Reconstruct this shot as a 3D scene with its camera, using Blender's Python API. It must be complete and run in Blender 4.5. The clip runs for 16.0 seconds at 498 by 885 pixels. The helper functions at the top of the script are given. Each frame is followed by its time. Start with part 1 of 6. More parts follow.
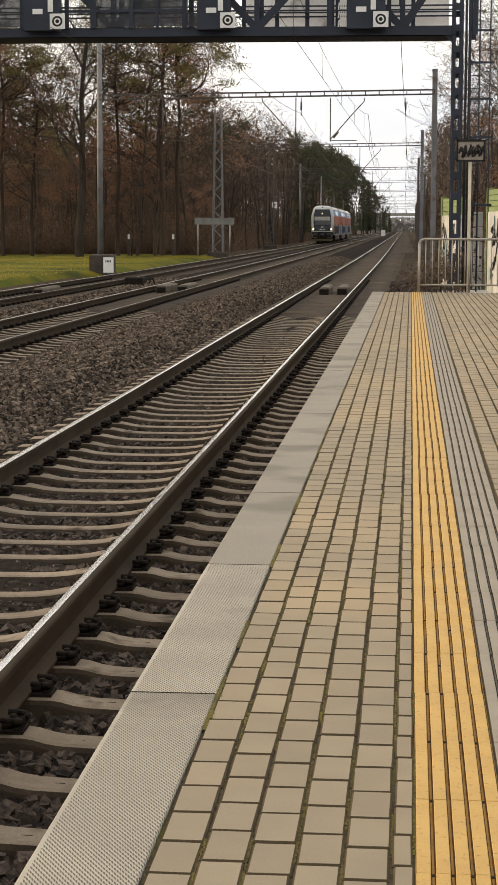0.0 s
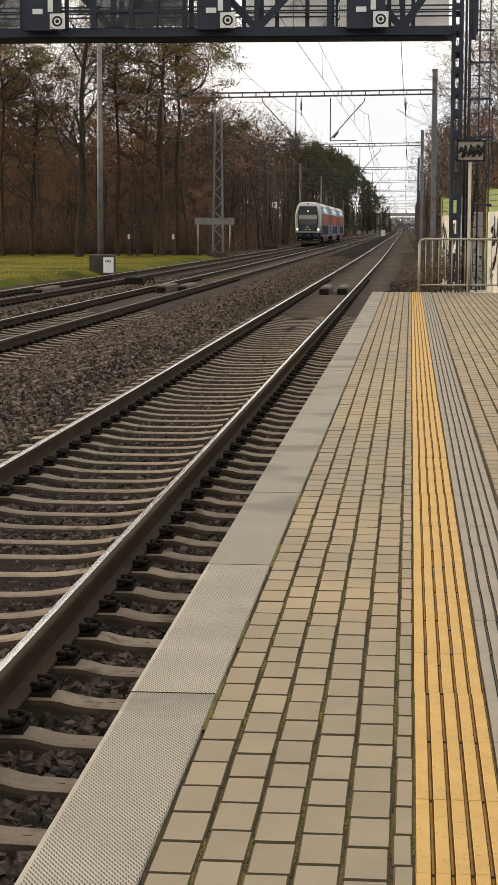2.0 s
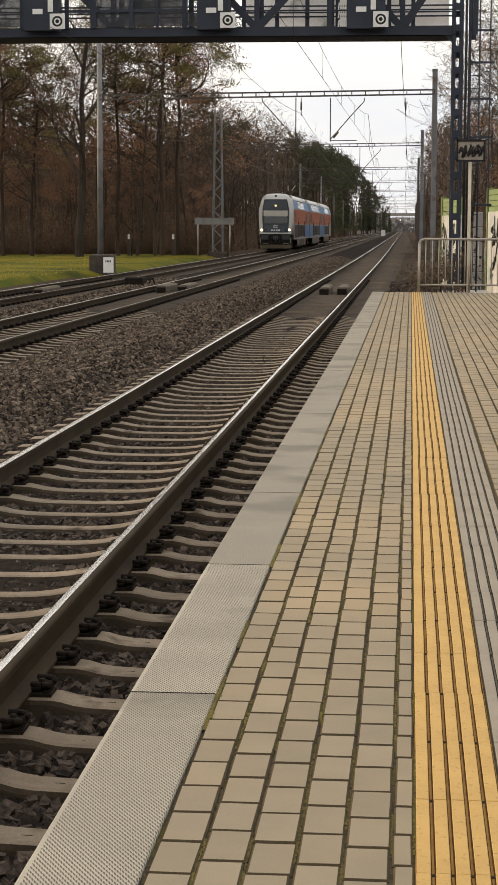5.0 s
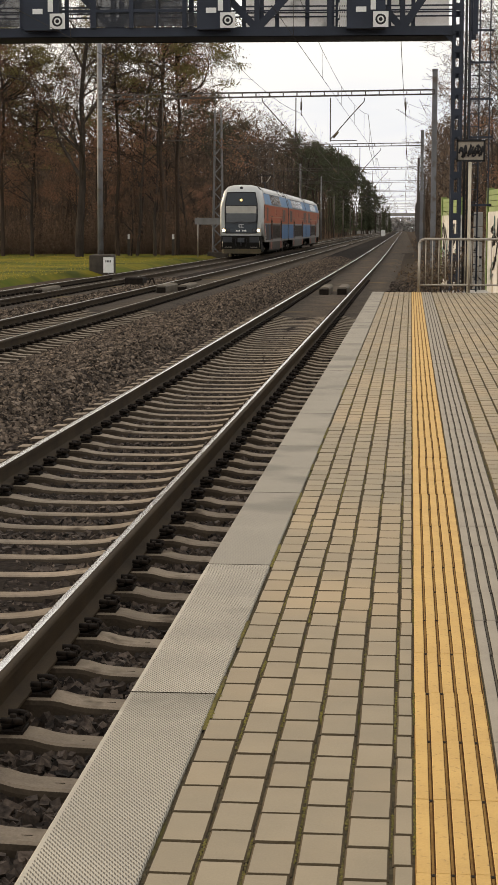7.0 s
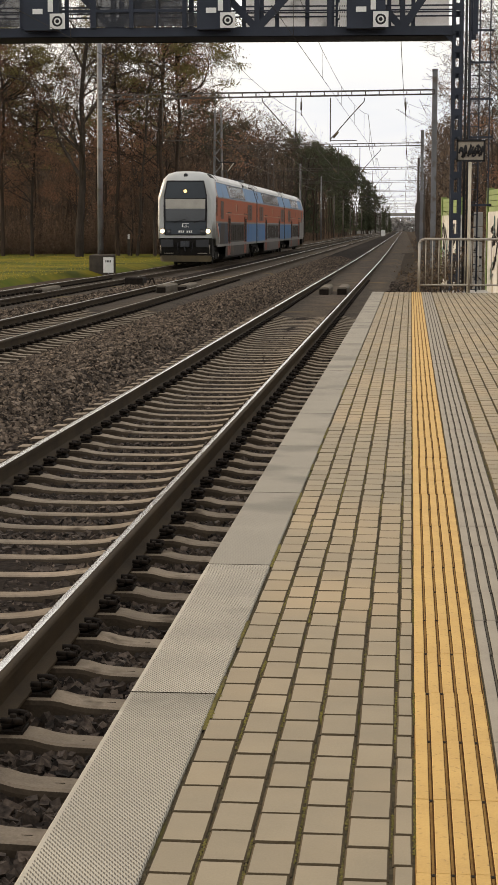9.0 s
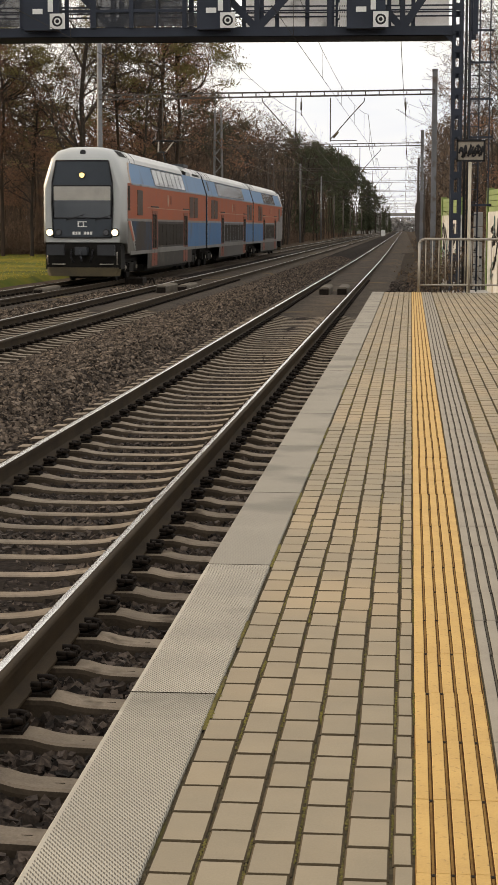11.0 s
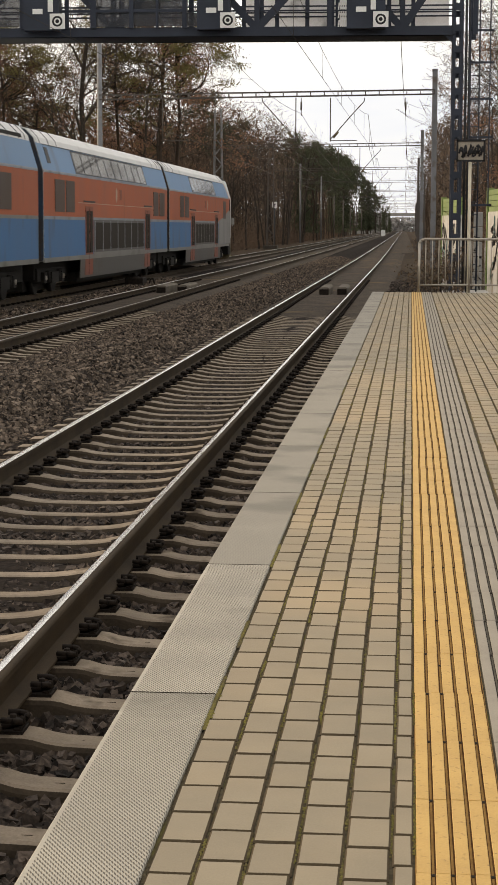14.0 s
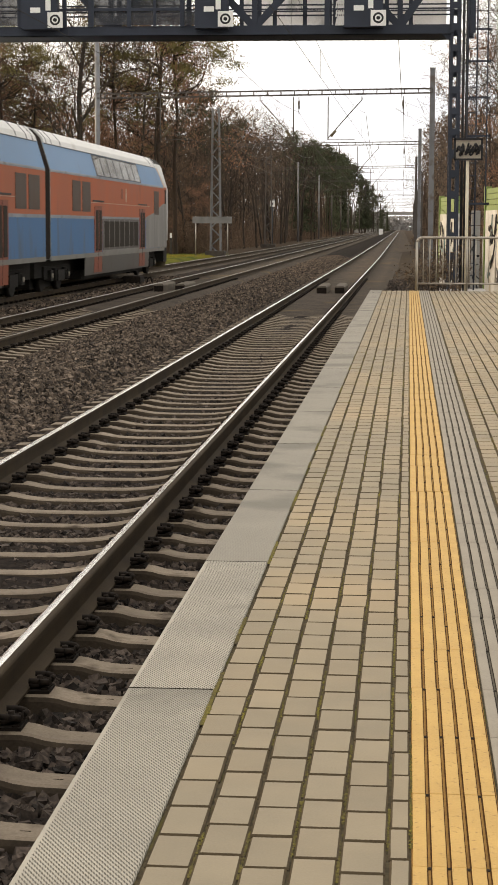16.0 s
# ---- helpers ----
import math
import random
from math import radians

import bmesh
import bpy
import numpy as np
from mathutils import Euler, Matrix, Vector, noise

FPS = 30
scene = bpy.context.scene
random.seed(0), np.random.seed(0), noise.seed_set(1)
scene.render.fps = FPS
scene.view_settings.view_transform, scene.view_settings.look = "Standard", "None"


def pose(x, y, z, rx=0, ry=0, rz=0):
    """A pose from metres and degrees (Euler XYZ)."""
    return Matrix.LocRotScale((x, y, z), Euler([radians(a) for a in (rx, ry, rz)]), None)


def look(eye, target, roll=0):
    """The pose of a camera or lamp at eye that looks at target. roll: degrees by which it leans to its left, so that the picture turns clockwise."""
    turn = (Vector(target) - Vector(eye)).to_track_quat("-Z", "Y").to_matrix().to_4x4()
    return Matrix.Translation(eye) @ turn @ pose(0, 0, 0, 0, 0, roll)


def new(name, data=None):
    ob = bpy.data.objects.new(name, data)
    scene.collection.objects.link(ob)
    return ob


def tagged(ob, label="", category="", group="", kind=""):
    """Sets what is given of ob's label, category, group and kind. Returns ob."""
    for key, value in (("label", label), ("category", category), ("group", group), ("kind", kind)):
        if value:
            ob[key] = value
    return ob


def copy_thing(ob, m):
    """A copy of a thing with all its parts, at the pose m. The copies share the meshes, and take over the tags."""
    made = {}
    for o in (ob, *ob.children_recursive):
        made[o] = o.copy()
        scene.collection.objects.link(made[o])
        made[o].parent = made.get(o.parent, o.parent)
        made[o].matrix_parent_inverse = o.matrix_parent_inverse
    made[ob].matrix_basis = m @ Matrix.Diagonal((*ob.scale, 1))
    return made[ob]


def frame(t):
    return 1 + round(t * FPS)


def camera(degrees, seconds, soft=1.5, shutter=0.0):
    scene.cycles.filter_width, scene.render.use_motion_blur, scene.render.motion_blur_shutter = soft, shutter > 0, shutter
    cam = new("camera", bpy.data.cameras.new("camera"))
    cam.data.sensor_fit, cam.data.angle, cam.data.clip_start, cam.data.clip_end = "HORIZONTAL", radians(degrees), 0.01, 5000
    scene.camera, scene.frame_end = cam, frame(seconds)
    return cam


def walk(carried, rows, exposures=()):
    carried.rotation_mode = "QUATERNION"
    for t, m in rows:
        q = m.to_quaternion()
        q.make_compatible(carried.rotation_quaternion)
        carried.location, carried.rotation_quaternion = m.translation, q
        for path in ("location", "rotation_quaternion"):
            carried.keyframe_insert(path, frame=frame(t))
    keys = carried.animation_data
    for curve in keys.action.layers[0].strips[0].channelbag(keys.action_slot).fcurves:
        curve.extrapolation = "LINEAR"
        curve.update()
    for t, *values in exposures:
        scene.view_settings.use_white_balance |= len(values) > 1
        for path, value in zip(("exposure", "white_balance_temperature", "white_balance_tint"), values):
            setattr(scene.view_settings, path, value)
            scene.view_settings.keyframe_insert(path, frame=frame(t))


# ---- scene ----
# ---- camera ----
EYE = Vector((0.0, 0.0, 1.878))


def aim(eye, pitch, yaw, roll):
    """A camera pose from radians: pitch down, yaw to the right of +y, roll."""
    way = Vector((math.sin(yaw) * math.cos(pitch), math.cos(yaw) * math.cos(pitch), -math.sin(pitch)))
    return look(eye, Vector(eye) + way * 100, math.degrees(roll))


cam = camera(15.42, 16.0, soft=0.8, shutter=0.4)
REST = aim(EYE, 0.11639, -0.0870, 0.00282)
walk(cam, [(0.0, REST), (8.0, REST), (15.6, REST), (15.7, REST),
           (15.8, aim(EYE + Vector((0.0041, 0.0024, 0.0011)), 0.11770, -0.08694, 0.00282)),
           (15.9, aim(EYE + Vector((0.0049, -0.0021, 0.0020)), 0.11853, -0.08630, 0.00282)),
           (16.0, aim(EYE + Vector((0.0032, -0.0229, -0.0032)), 0.11705, -0.08578, 0.00282))],
     exposures=[(t, e, w, 14) for t, e, w in ((0.0, 0.11, 8120), (4.0, 0.05, 8080), (7.0, 0.02, 8080), (9.0, 0.03, 8050), (12.0, 0.07, 8100), (13.5, 0.07, 8100), (15.0, 0.14, 8200), (15.5, 0.30, 8350), (16.0, 0.40, 8350))])

# ---- world and sun ----
world = bpy.data.worlds.new("overcast_sky")
scene.world = world
world.use_nodes = True
wt = world.node_tree
wt.nodes.clear()
SUN_ELEV, SUN_AZ = radians(17), radians(-62)  # azimuth from +y, negative towards -x
sky = wt.nodes.new("ShaderNodeTexSky")
sky.sky_type = "NISHITA"
sky.sun_disc = False
sky.sun_elevation, sky.sun_rotation = SUN_ELEV, SUN_AZ
sky.air_density, sky.dust_density = 1.0, 3.0
skys = wt.nodes.new("ShaderNodeVectorMath")
skys.operation = "SCALE"
skys.inputs["Scale"].default_value = 0.10
coord = wt.nodes.new("ShaderNodeTexCoord")
mapn = wt.nodes.new("ShaderNodeMapping")
mapn.inputs["Scale"].default_value = (1.0, 1.0, 3.5)
cl = wt.nodes.new("ShaderNodeTexNoise")
cl.inputs["Scale"].default_value, cl.inputs["Detail"].default_value = 2.2, 6.0
ramp = wt.nodes.new("ShaderNodeValToRGB")
ramp.color_ramp.elements[0].position, ramp.color_ramp.elements[0].color = 0.36, (0.60, 0.72, 0.90, 1)
ramp.color_ramp.elements[1].position, ramp.color_ramp.elements[1].color = 0.62, (0.92, 0.97, 1.0, 1)
mixw = wt.nodes.new("ShaderNodeMix")
mixw.data_type = "RGBA"
mixw.inputs["Factor"].default_value = 0.86
bg = wt.nodes.new("ShaderNodeBackground")
# the overcast is brighter overhead than at the horizon
sepw = wt.nodes.new("ShaderNodeSeparateXYZ")
zen = wt.nodes.new("ShaderNodeMapRange")
zen.inputs["To Min"].default_value, zen.inputs["To Max"].default_value = 1.36, 1.5
wt.links.new(coord.outputs["Generated"], sepw.inputs[0])
wt.links.new(sepw.outputs["Z"], zen.inputs["Value"])
wt.links.new(zen.outputs["Result"], bg.inputs["Strength"])
wo = wt.nodes.new("ShaderNodeOutputWorld")
wt.links.new(sky.outputs["Color"], skys.inputs[0])
wt.links.new(coord.outputs["Generated"], mapn.inputs["Vector"])
wt.links.new(mapn.outputs["Vector"], cl.inputs["Vector"])
wt.links.new(cl.outputs["Fac"], ramp.inputs["Fac"])
wt.links.new(skys.outputs["Vector"], mixw.inputs["A"])
wt.links.new(ramp.outputs["Color"], mixw.inputs["B"])
wt.links.new(mixw.outputs["Result"], bg.inputs["Color"])
wt.links.new(bg.outputs["Background"], wo.inputs["Surface"])

sun = new("sun", bpy.data.lights.new("sun", "SUN"))
sun.data.energy, sun.data.angle, sun.data.color = 2.4, radians(11), (1.0, 0.86, 0.66)
sun_from = Vector((math.sin(SUN_AZ) * math.cos(SUN_ELEV), math.cos(SUN_AZ) * math.cos(SUN_ELEV), math.sin(SUN_ELEV)))
sun.matrix_world = look(sun_from * 50 + Vector((0, 40, 0)), (0, 40, 0))


# ---- materials ----
def mat(name, c1, c2=None, scale=3.0, rough=0.7, metal=0.0, bump=0.0, fine=60.0, rand=0.0, island=0.0, stretch=(1, 1, 1), spec=0.5, blotch=None, emit=None, strength=0.0, fineamt=0.35, trans=0.0, placed=False, thin=0.0):
    """Two colours mixed by noise at two scales, with relief; rand and island vary the brightness piece by piece."""
    m = bpy.data.materials.new(name)
    m.use_nodes = True
    nt = m.node_tree
    n, l = nt.nodes, nt.links
    b = n["Principled BSDF"]
    c2 = c2 or tuple(v * 0.8 for v in c1)
    tc = n.new("ShaderNodeTexCoord")
    mp = n.new("ShaderNodeMapping")
    mp.inputs["Scale"].default_value = stretch
    l.new(tc.outputs["Object"], mp.inputs["Vector"])
    oi = n.new("ShaderNodeObjectInfo")
    cmb = n.new("ShaderNodeCombineXYZ")
    sc = n.new("ShaderNodeMath")
    sc.operation = "MULTIPLY"
    sc.inputs[1].default_value = 37.0 if rand else 0.0
    l.new(oi.outputs["Random"], sc.inputs[0])
    l.new(sc.outputs[0], cmb.inputs["X"])
    l.new(sc.outputs[0], cmb.inputs["Y"])
    add = n.new("ShaderNodeVectorMath")
    add.operation = "ADD"
    l.new(mp.outputs["Vector"], add.inputs[0])
    l.new(cmb.outputs["Vector"], add.inputs[1])
    big = n.new("ShaderNodeTexNoise")
    big.inputs["Scale"].default_value, big.inputs["Detail"].default_value = scale, 5.0
    sm = n.new("ShaderNodeTexNoise")
    sm.inputs["Scale"].default_value, sm.inputs["Detail"].default_value = fine, 3.0
    l.new(add.outputs[0], big.inputs["Vector"])
    l.new(add.outputs[0], sm.inputs["Vector"])
    mixf = n.new("ShaderNodeMix")
    mixf.inputs["Factor"].default_value = fineamt
    l.new(big.outputs["Fac"], mixf.inputs["A"])
    l.new(sm.outputs["Fac"], mixf.inputs["B"])
    rp = n.new("ShaderNodeValToRGB")
    rp.color_ramp.elements[0].position, rp.color_ramp.elements[0].color = 0.36, (*c2, 1)
    rp.color_ramp.elements[1].position, rp.color_ramp.elements[1].color = 0.64, (*c1, 1)
    l.new(mixf.outputs["Result"], rp.inputs["Fac"])
    col = rp.outputs["Color"]
    if blotch:
        dn = n.new("ShaderNodeTexNoise")
        dn.inputs["Scale"].default_value, dn.inputs["Detail"].default_value = blotch[1], 6.0
        l.new(n.new("ShaderNodeNewGeometry").outputs["Position"] if placed else add.outputs[0], dn.inputs["Vector"])
        dr = n.new("ShaderNodeMapRange")
        dr.inputs["From Min"].default_value, dr.inputs["From Max"].default_value = blotch[2], blotch[2] + (0.3 if placed else 0.14)
        l.new(dn.outputs["Fac"], dr.inputs["Value"])
        dm = n.new("ShaderNodeMix")
        dm.data_type = "RGBA"
        dm.inputs["B"].default_value = (*blotch[0], 1)
        l.new(dr.outputs["Result"], dm.inputs["Factor"])
        l.new(col, dm.inputs["A"])
        col = dm.outputs["Result"]
    for amt, src in ((rand, oi.outputs["Random"]), (island, None)):
        if amt:
            if src is None:
                src = n.new("ShaderNodeNewGeometry").outputs["Random Per Island"]
            mr = n.new("ShaderNodeMapRange")
            mr.inputs["To Min"].default_value, mr.inputs["To Max"].default_value = 1 - amt, 1 + amt
            l.new(src, mr.inputs["Value"])
            vm = n.new("ShaderNodeVectorMath")
            vm.operation = "SCALE"
            l.new(col, vm.inputs[0])
            l.new(mr.outputs["Result"], vm.inputs["Scale"])
            col = vm.outputs["Vector"]
    l.new(col, b.inputs["Base Color"])
    b.inputs["Metallic"].default_value = metal
    b.inputs["Specular IOR Level"].default_value = spec
    rr = n.new("ShaderNodeMapRange")
    rr.inputs["To Min"].default_value, rr.inputs["To Max"].default_value = max(rough - 0.12, 0.02), min(rough + 0.12, 1)
    l.new(mixf.outputs["Result"], rr.inputs["Value"])
    l.new(rr.outputs["Result"], b.inputs["Roughness"])
    if bump:
        bp = n.new("ShaderNodeBump")
        bp.inputs["Strength"].default_value = bump
        bp.inputs["Distance"].default_value = 0.01
        l.new(mixf.outputs["Result"], bp.inputs["Height"])
        l.new(bp.outputs["Normal"], b.inputs["Normal"])
    if trans:
        b.inputs["Transmission Weight"].default_value = trans
    if emit:
        b.inputs["Emission Color"].default_value = (*emit, 1)
        b.inputs["Emission Strength"].default_value = strength
    if thin:
        tr = n.new("ShaderNodeBsdfTranslucent")
        ms = n.new("ShaderNodeMixShader")
        ms.inputs[0].default_value = thin
        l.new(col, tr.inputs["Color"])
        l.new(b.outputs[0], ms.inputs[1])
        l.new(tr.outputs[0], ms.inputs[2])
        l.new(ms.outputs[0], n["Material Output"].inputs["Surface"])
    return m


# The warm placed patches on the pavers are dappled sun, put into the colour.
M_PAVER = mat("sand_concrete_paver", (0.250, 0.204, 0.138), (0.200, 0.164, 0.111), 4, 0.85, bump=0.25, fine=180, rand=0.07, blotch=((0.30, 0.225, 0.136), 0.75, 0.42), placed=True)
M_PAVER_FAR = mat("sand_concrete_paver_joined", (0.250, 0.204, 0.138), (0.200, 0.164, 0.111), 4, 0.85, bump=0.25, fine=180, island=0.07, blotch=((0.30, 0.225, 0.136), 0.75, 0.42), placed=True)
M_BED = mat("paver_joint_sand", (0.105, 0.083, 0.05), (0.05, 0.041, 0.026), 40, 0.95, bump=0.6, blotch=((0.10, 0.09, 0.022), 5, 0.55), spec=0.05)
M_YELLOW = mat("yellow_tactile_paint", (0.525, 0.328, 0.104), (0.41, 0.246, 0.072), 5, 0.8, bump=0.25, fine=150, blotch=((0.19, 0.105, 0.035), 55, 0.60))
M_YDARK = mat("yellow_groove_dirt", (0.36, 0.20, 0.062), (0.23, 0.12, 0.036), 9, 0.9, bump=0.3, spec=0.1)
M_YSOIL = mat("brown_groove_soil", (0.085, 0.038, 0.012), (0.045, 0.022, 0.009), 14, 0.95, bump=0.3, spec=0.05)
M_GREYTILE = mat("grey_tactile_concrete", (0.28, 0.245, 0.195), (0.205, 0.178, 0.14), 5, 0.85, bump=0.25, fine=150, blotch=((0.15, 0.125, 0.09), 9, 0.6))
M_GDARK = mat("grey_groove_dirt", (0.15, 0.13, 0.10), (0.09, 0.08, 0.064), 12, 0.9, bump=0.3, spec=0.05)
M_SLEEPER = mat("weathered_sleeper_concrete", (0.275, 0.222, 0.168), (0.165, 0.131, 0.099), 5, 0.9, bump=0.4, fine=90, rand=0.15, blotch=((0.075, 0.056, 0.04), 5, 0.56), spec=0.15)
# Steep sleeper faces darker than the tops: stain plus their shade, in one colour.
M_SLEEPSIDE = mat("shaded_stained_sleeper_side", (0.070, 0.053, 0.038), (0.036, 0.028, 0.021), 6, 0.95, bump=0.4, fine=70, spec=0.05)
M_SLEEPER_FAR = mat("weathered_sleeper_joined", (0.255, 0.208, 0.160), (0.158, 0.128, 0.099), 5, 0.9, bump=0.4, fine=90, island=0.15, spec=0.15)
M_STONE = mat("ballast_stone", (0.160, 0.121, 0.092), (0.013, 0.010, 0.008), 20, 0.9, bump=0.3, island=0.85, spec=0.15)
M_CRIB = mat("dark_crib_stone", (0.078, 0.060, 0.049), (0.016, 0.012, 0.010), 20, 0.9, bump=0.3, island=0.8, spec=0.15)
# Near-black bed: the shade in the gaps between stones is put into its colour.
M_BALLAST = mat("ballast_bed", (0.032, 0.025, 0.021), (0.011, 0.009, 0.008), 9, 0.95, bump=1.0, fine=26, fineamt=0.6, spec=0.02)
M_RAIL = mat("rusty_rail_steel", (0.060, 0.044, 0.029), (0.032, 0.024, 0.017), 3, 0.8, 0.0, bump=0.2, fine=120, spec=0.08)
M_RAILTOP = mat("polished_rail_head", (0.84, 0.82, 0.79), (0.70, 0.68, 0.65), 3, 0.20, 1.0, fine=6, stretch=(20, 0.02, 1))
M_RAILDULL = mat("dull_rail_head", (0.30, 0.275, 0.24), (0.20, 0.18, 0.155), 3, 0.3, 1.0, fine=6, stretch=(20, 0.02, 1))
M_CLIP = mat("oily_fastening_steel", (0.022, 0.016, 0.012), (0.010, 0.008, 0.007), 15, 0.85, 0.0, bump=0.3, spec=0.1)
M_CONC = mat("plain_concrete", (0.33, 0.32, 0.30), (0.24, 0.23, 0.215), 2, 0.9, bump=0.3)
M_CONC_DARK = mat("old_dark_concrete", (0.075, 0.062, 0.05), (0.04, 0.034, 0.029), 3, 0.92, bump=0.4, spec=0.2)
M_DIRT = mat("dirt_and_litter", (0.07, 0.05, 0.034), (0.038, 0.028, 0.021), 1.2, 0.95, bump=0.8, fine=9, fineamt=0.5, spec=0.02)
M_GRASS = mat("mossy_grass", (0.048, 0.072, 0.011), (0.165, 0.125, 0.017), 0.10, 0.95, bump=0.25, fine=0.9, fineamt=0.3, blotch=((0.04, 0.048, 0.012), 0.25, 0.53), spec=0.03)
M_STEEL = mat("grey_painted_steel", (0.23, 0.24, 0.25), (0.17, 0.175, 0.18), 2, 0.6, 0.2, bump=0.1)
M_DARKSTEEL = mat("dark_painted_steel", (0.05, 0.055, 0.065), (0.03, 0.034, 0.04), 2, 0.6, 0.2, bump=0.1)
M_GALV = mat("galvanised_steel", (0.42, 0.39, 0.34), (0.30, 0.27, 0.23), 6, 0.5, 0.6, bump=0.1)
M_WIRE = mat("contact_wire", (0.06, 0.055, 0.05), None, 5, 0.6, 0.5)
M_WHITE = mat("white_enamel", (0.78, 0.78, 0.76), (0.66, 0.66, 0.63), 4, 0.5)
M_BLACK = mat("black_enamel", (0.014, 0.014, 0.016), None, 4, 0.6, spec=0.3)
M_BARK = mat("dark_bark", (0.066, 0.053, 0.044), (0.032, 0.026, 0.022), 3, 0.95, bump=0.8, fine=14, rand=0.35, stretch=(1, 1, 0.25), spec=0.05)
M_PINEBARK = mat("pine_bark", (0.072, 0.049, 0.036), (0.034, 0.027, 0.022), 0.35, 0.95, bump=0.8, fine=10, rand=0.35, stretch=(1, 1, 0.5), spec=0.1)
M_BROWNLEAF = mat("brown_oak_leaf", (0.27, 0.145, 0.093), (0.14, 0.09, 0.068), 0.25, 0.9, island=0.10, rand=0.3, thin=0.5, spec=0.05)
M_NEEDLE = mat("pine_needle", (0.195, 0.168, 0.072), (0.105, 0.098, 0.044), 0.25, 0.9, island=0.10, rand=0.2, spec=0.05, thin=0.5)
M_SPRUCE = mat("spruce_needle", (0.085, 0.095, 0.058), (0.052, 0.062, 0.04), 0.3, 0.9, island=0.12, rand=0.2, spec=0.05, thin=0.35)
M_TWIG = mat("grey_brown_twig", (0.17, 0.115, 0.082), (0.105, 0.077, 0.058), 0.4, 0.95, island=0.15, thin=0.4, spec=0.05)
# Bevels and sides of the pavers: joint dirt and crevice shade mixed into the colour.
M_BEVEL = mat("shaded_dirty_paver_bevel", (0.098, 0.072, 0.042), (0.048, 0.035, 0.021), 8, 0.9, bump=0.2, fine=120, blotch=((0.115, 0.085, 0.022), 3.2, 0.5), spec=0.1)
M_SOILSHADE = mat("shaded_soiled_paver_side", (0.055, 0.039, 0.023), (0.03, 0.022, 0.014), 12, 0.95, bump=0.3, spec=0.15)


# ---- mesh helpers ----
class Geo:
    """Vertices and faces gathered from simple solids, made into one mesh."""

    def __init__(self):
        self.v, self.f, self.s = [], [], []

    def put(self, verts, faces, smooth=False):
        k = len(self.v)
        self.v.extend(verts)
        self.f.extend([tuple(i + k for i in fc) for fc in faces])
        self.s.extend([smooth] * len(faces))
        return self

    def box(self, x0, y0, z0, x1, y1, z1):
        return self.put([(x0, y0, z0), (x1, y0, z0), (x1, y1, z0), (x0, y1, z0), (x0, y0, z1), (x1, y0, z1), (x1, y1, z1), (x0, y1, z1)],
                        [(0, 3, 2, 1), (4, 5, 6, 7), (0, 1, 5, 4), (1, 2, 6, 5), (2, 3, 7, 6), (3, 0, 4, 7)])

    def bbox(self, x0, y0, z0, x1, y1, z1, c=0.01):
        """A box with its top edges bevelled by c."""
        return self.put([(x0, y0, z0), (x1, y0, z0), (x1, y1, z0), (x0, y1, z0), (x0, y0, z1 - c), (x1, y0, z1 - c), (x1, y1, z1 - c), (x0, y1, z1 - c),
                         (x0 + c, y0 + c, z1), (x1 - c, y0 + c, z1), (x1 - c, y1 - c, z1), (x0 + c, y1 - c, z1)],
                        [(0, 3, 2, 1), (0, 1, 5, 4), (1, 2, 6, 5), (2, 3, 7, 6), (3, 0, 4, 7), (4, 5, 9, 8), (5, 6, 10, 9), (6, 7, 11, 10), (7, 4, 8, 11), (8, 9, 10, 11)])

    def beam(self, a, b, w, h=None):
        """A bar of rectangular section from a to b."""
        a, b, h = Vector(a), Vector(b), h or w
        d = (b - a).normalized()
        s = d.cross(Vector((0, 0, 1)))
        s = s.normalized() if s.length > 1e-4 else Vector((1, 0, 0))
        u = s.cross(d)
        p = [tuple(q + s * (w / 2 * i) + u * (h / 2 * j)) for q in (a, b) for i, j in ((-1, -1), (1, -1), (1, 1), (-1, 1))]
        return self.put(p, [(0, 1, 2, 3), (7, 6, 5, 4), (0, 4, 5, 1), (1, 5, 6, 2), (2, 6, 7, 3), (3, 7, 4, 0)])

    def tube(self, a, b, r0, r1=None, n=8, caps=True):
        a, b, r1 = Vector(a), Vector(b), r0 if r1 is None else r1
        d = (b - a).normalized()
        s = d.cross(Vector((0, 0, 1)) if abs(d.z) < 0.95 else Vector((1, 0, 0))).normalized()
        u = s.cross(d)
        p = []
        for q, r in ((a, r0), (b, r1)):
            for i in range(n):
                t = 2 * math.pi * i / n
                p.append(tuple(q + (s * math.cos(t) + u * math.sin(t)) * r))
        f = [(i, (i + 1) % n, n + (i + 1) % n, n + i) for i in range(n)]
        self.put(p, f, True)
        if caps:
            k = len(self.v) - 2 * n
            self.f += [tuple(k + i for i in range(n)), tuple(k + 2 * n - 1 - i for i in range(n))]
            self.s += [False, False]
        return self

    def path(self, pts, r, n=6):
        for a, b in zip(pts, pts[1:]):
            self.tube(a, b, r, r, n)
        return self

    def loft(self, rings, smooth=False, caps=True):
        n = len(rings[0])
        k = len(self.v)
        for r in rings:
            self.v.extend([tuple(p) for p in r])
        for j in range(len(rings) - 1):
            for i in range(n):
                self.f.append((k + j * n + i, k + j * n + (i + 1) % n, k + (j + 1) * n + (i + 1) % n, k + (j + 1) * n + i))
                self.s.append(smooth)
        if caps:
            self.f += [tuple(k + n - 1 - i for i in range(n)), tuple(k + (len(rings) - 1) * n + i for i in range(n))]
            self.s += [False, False]
        return self

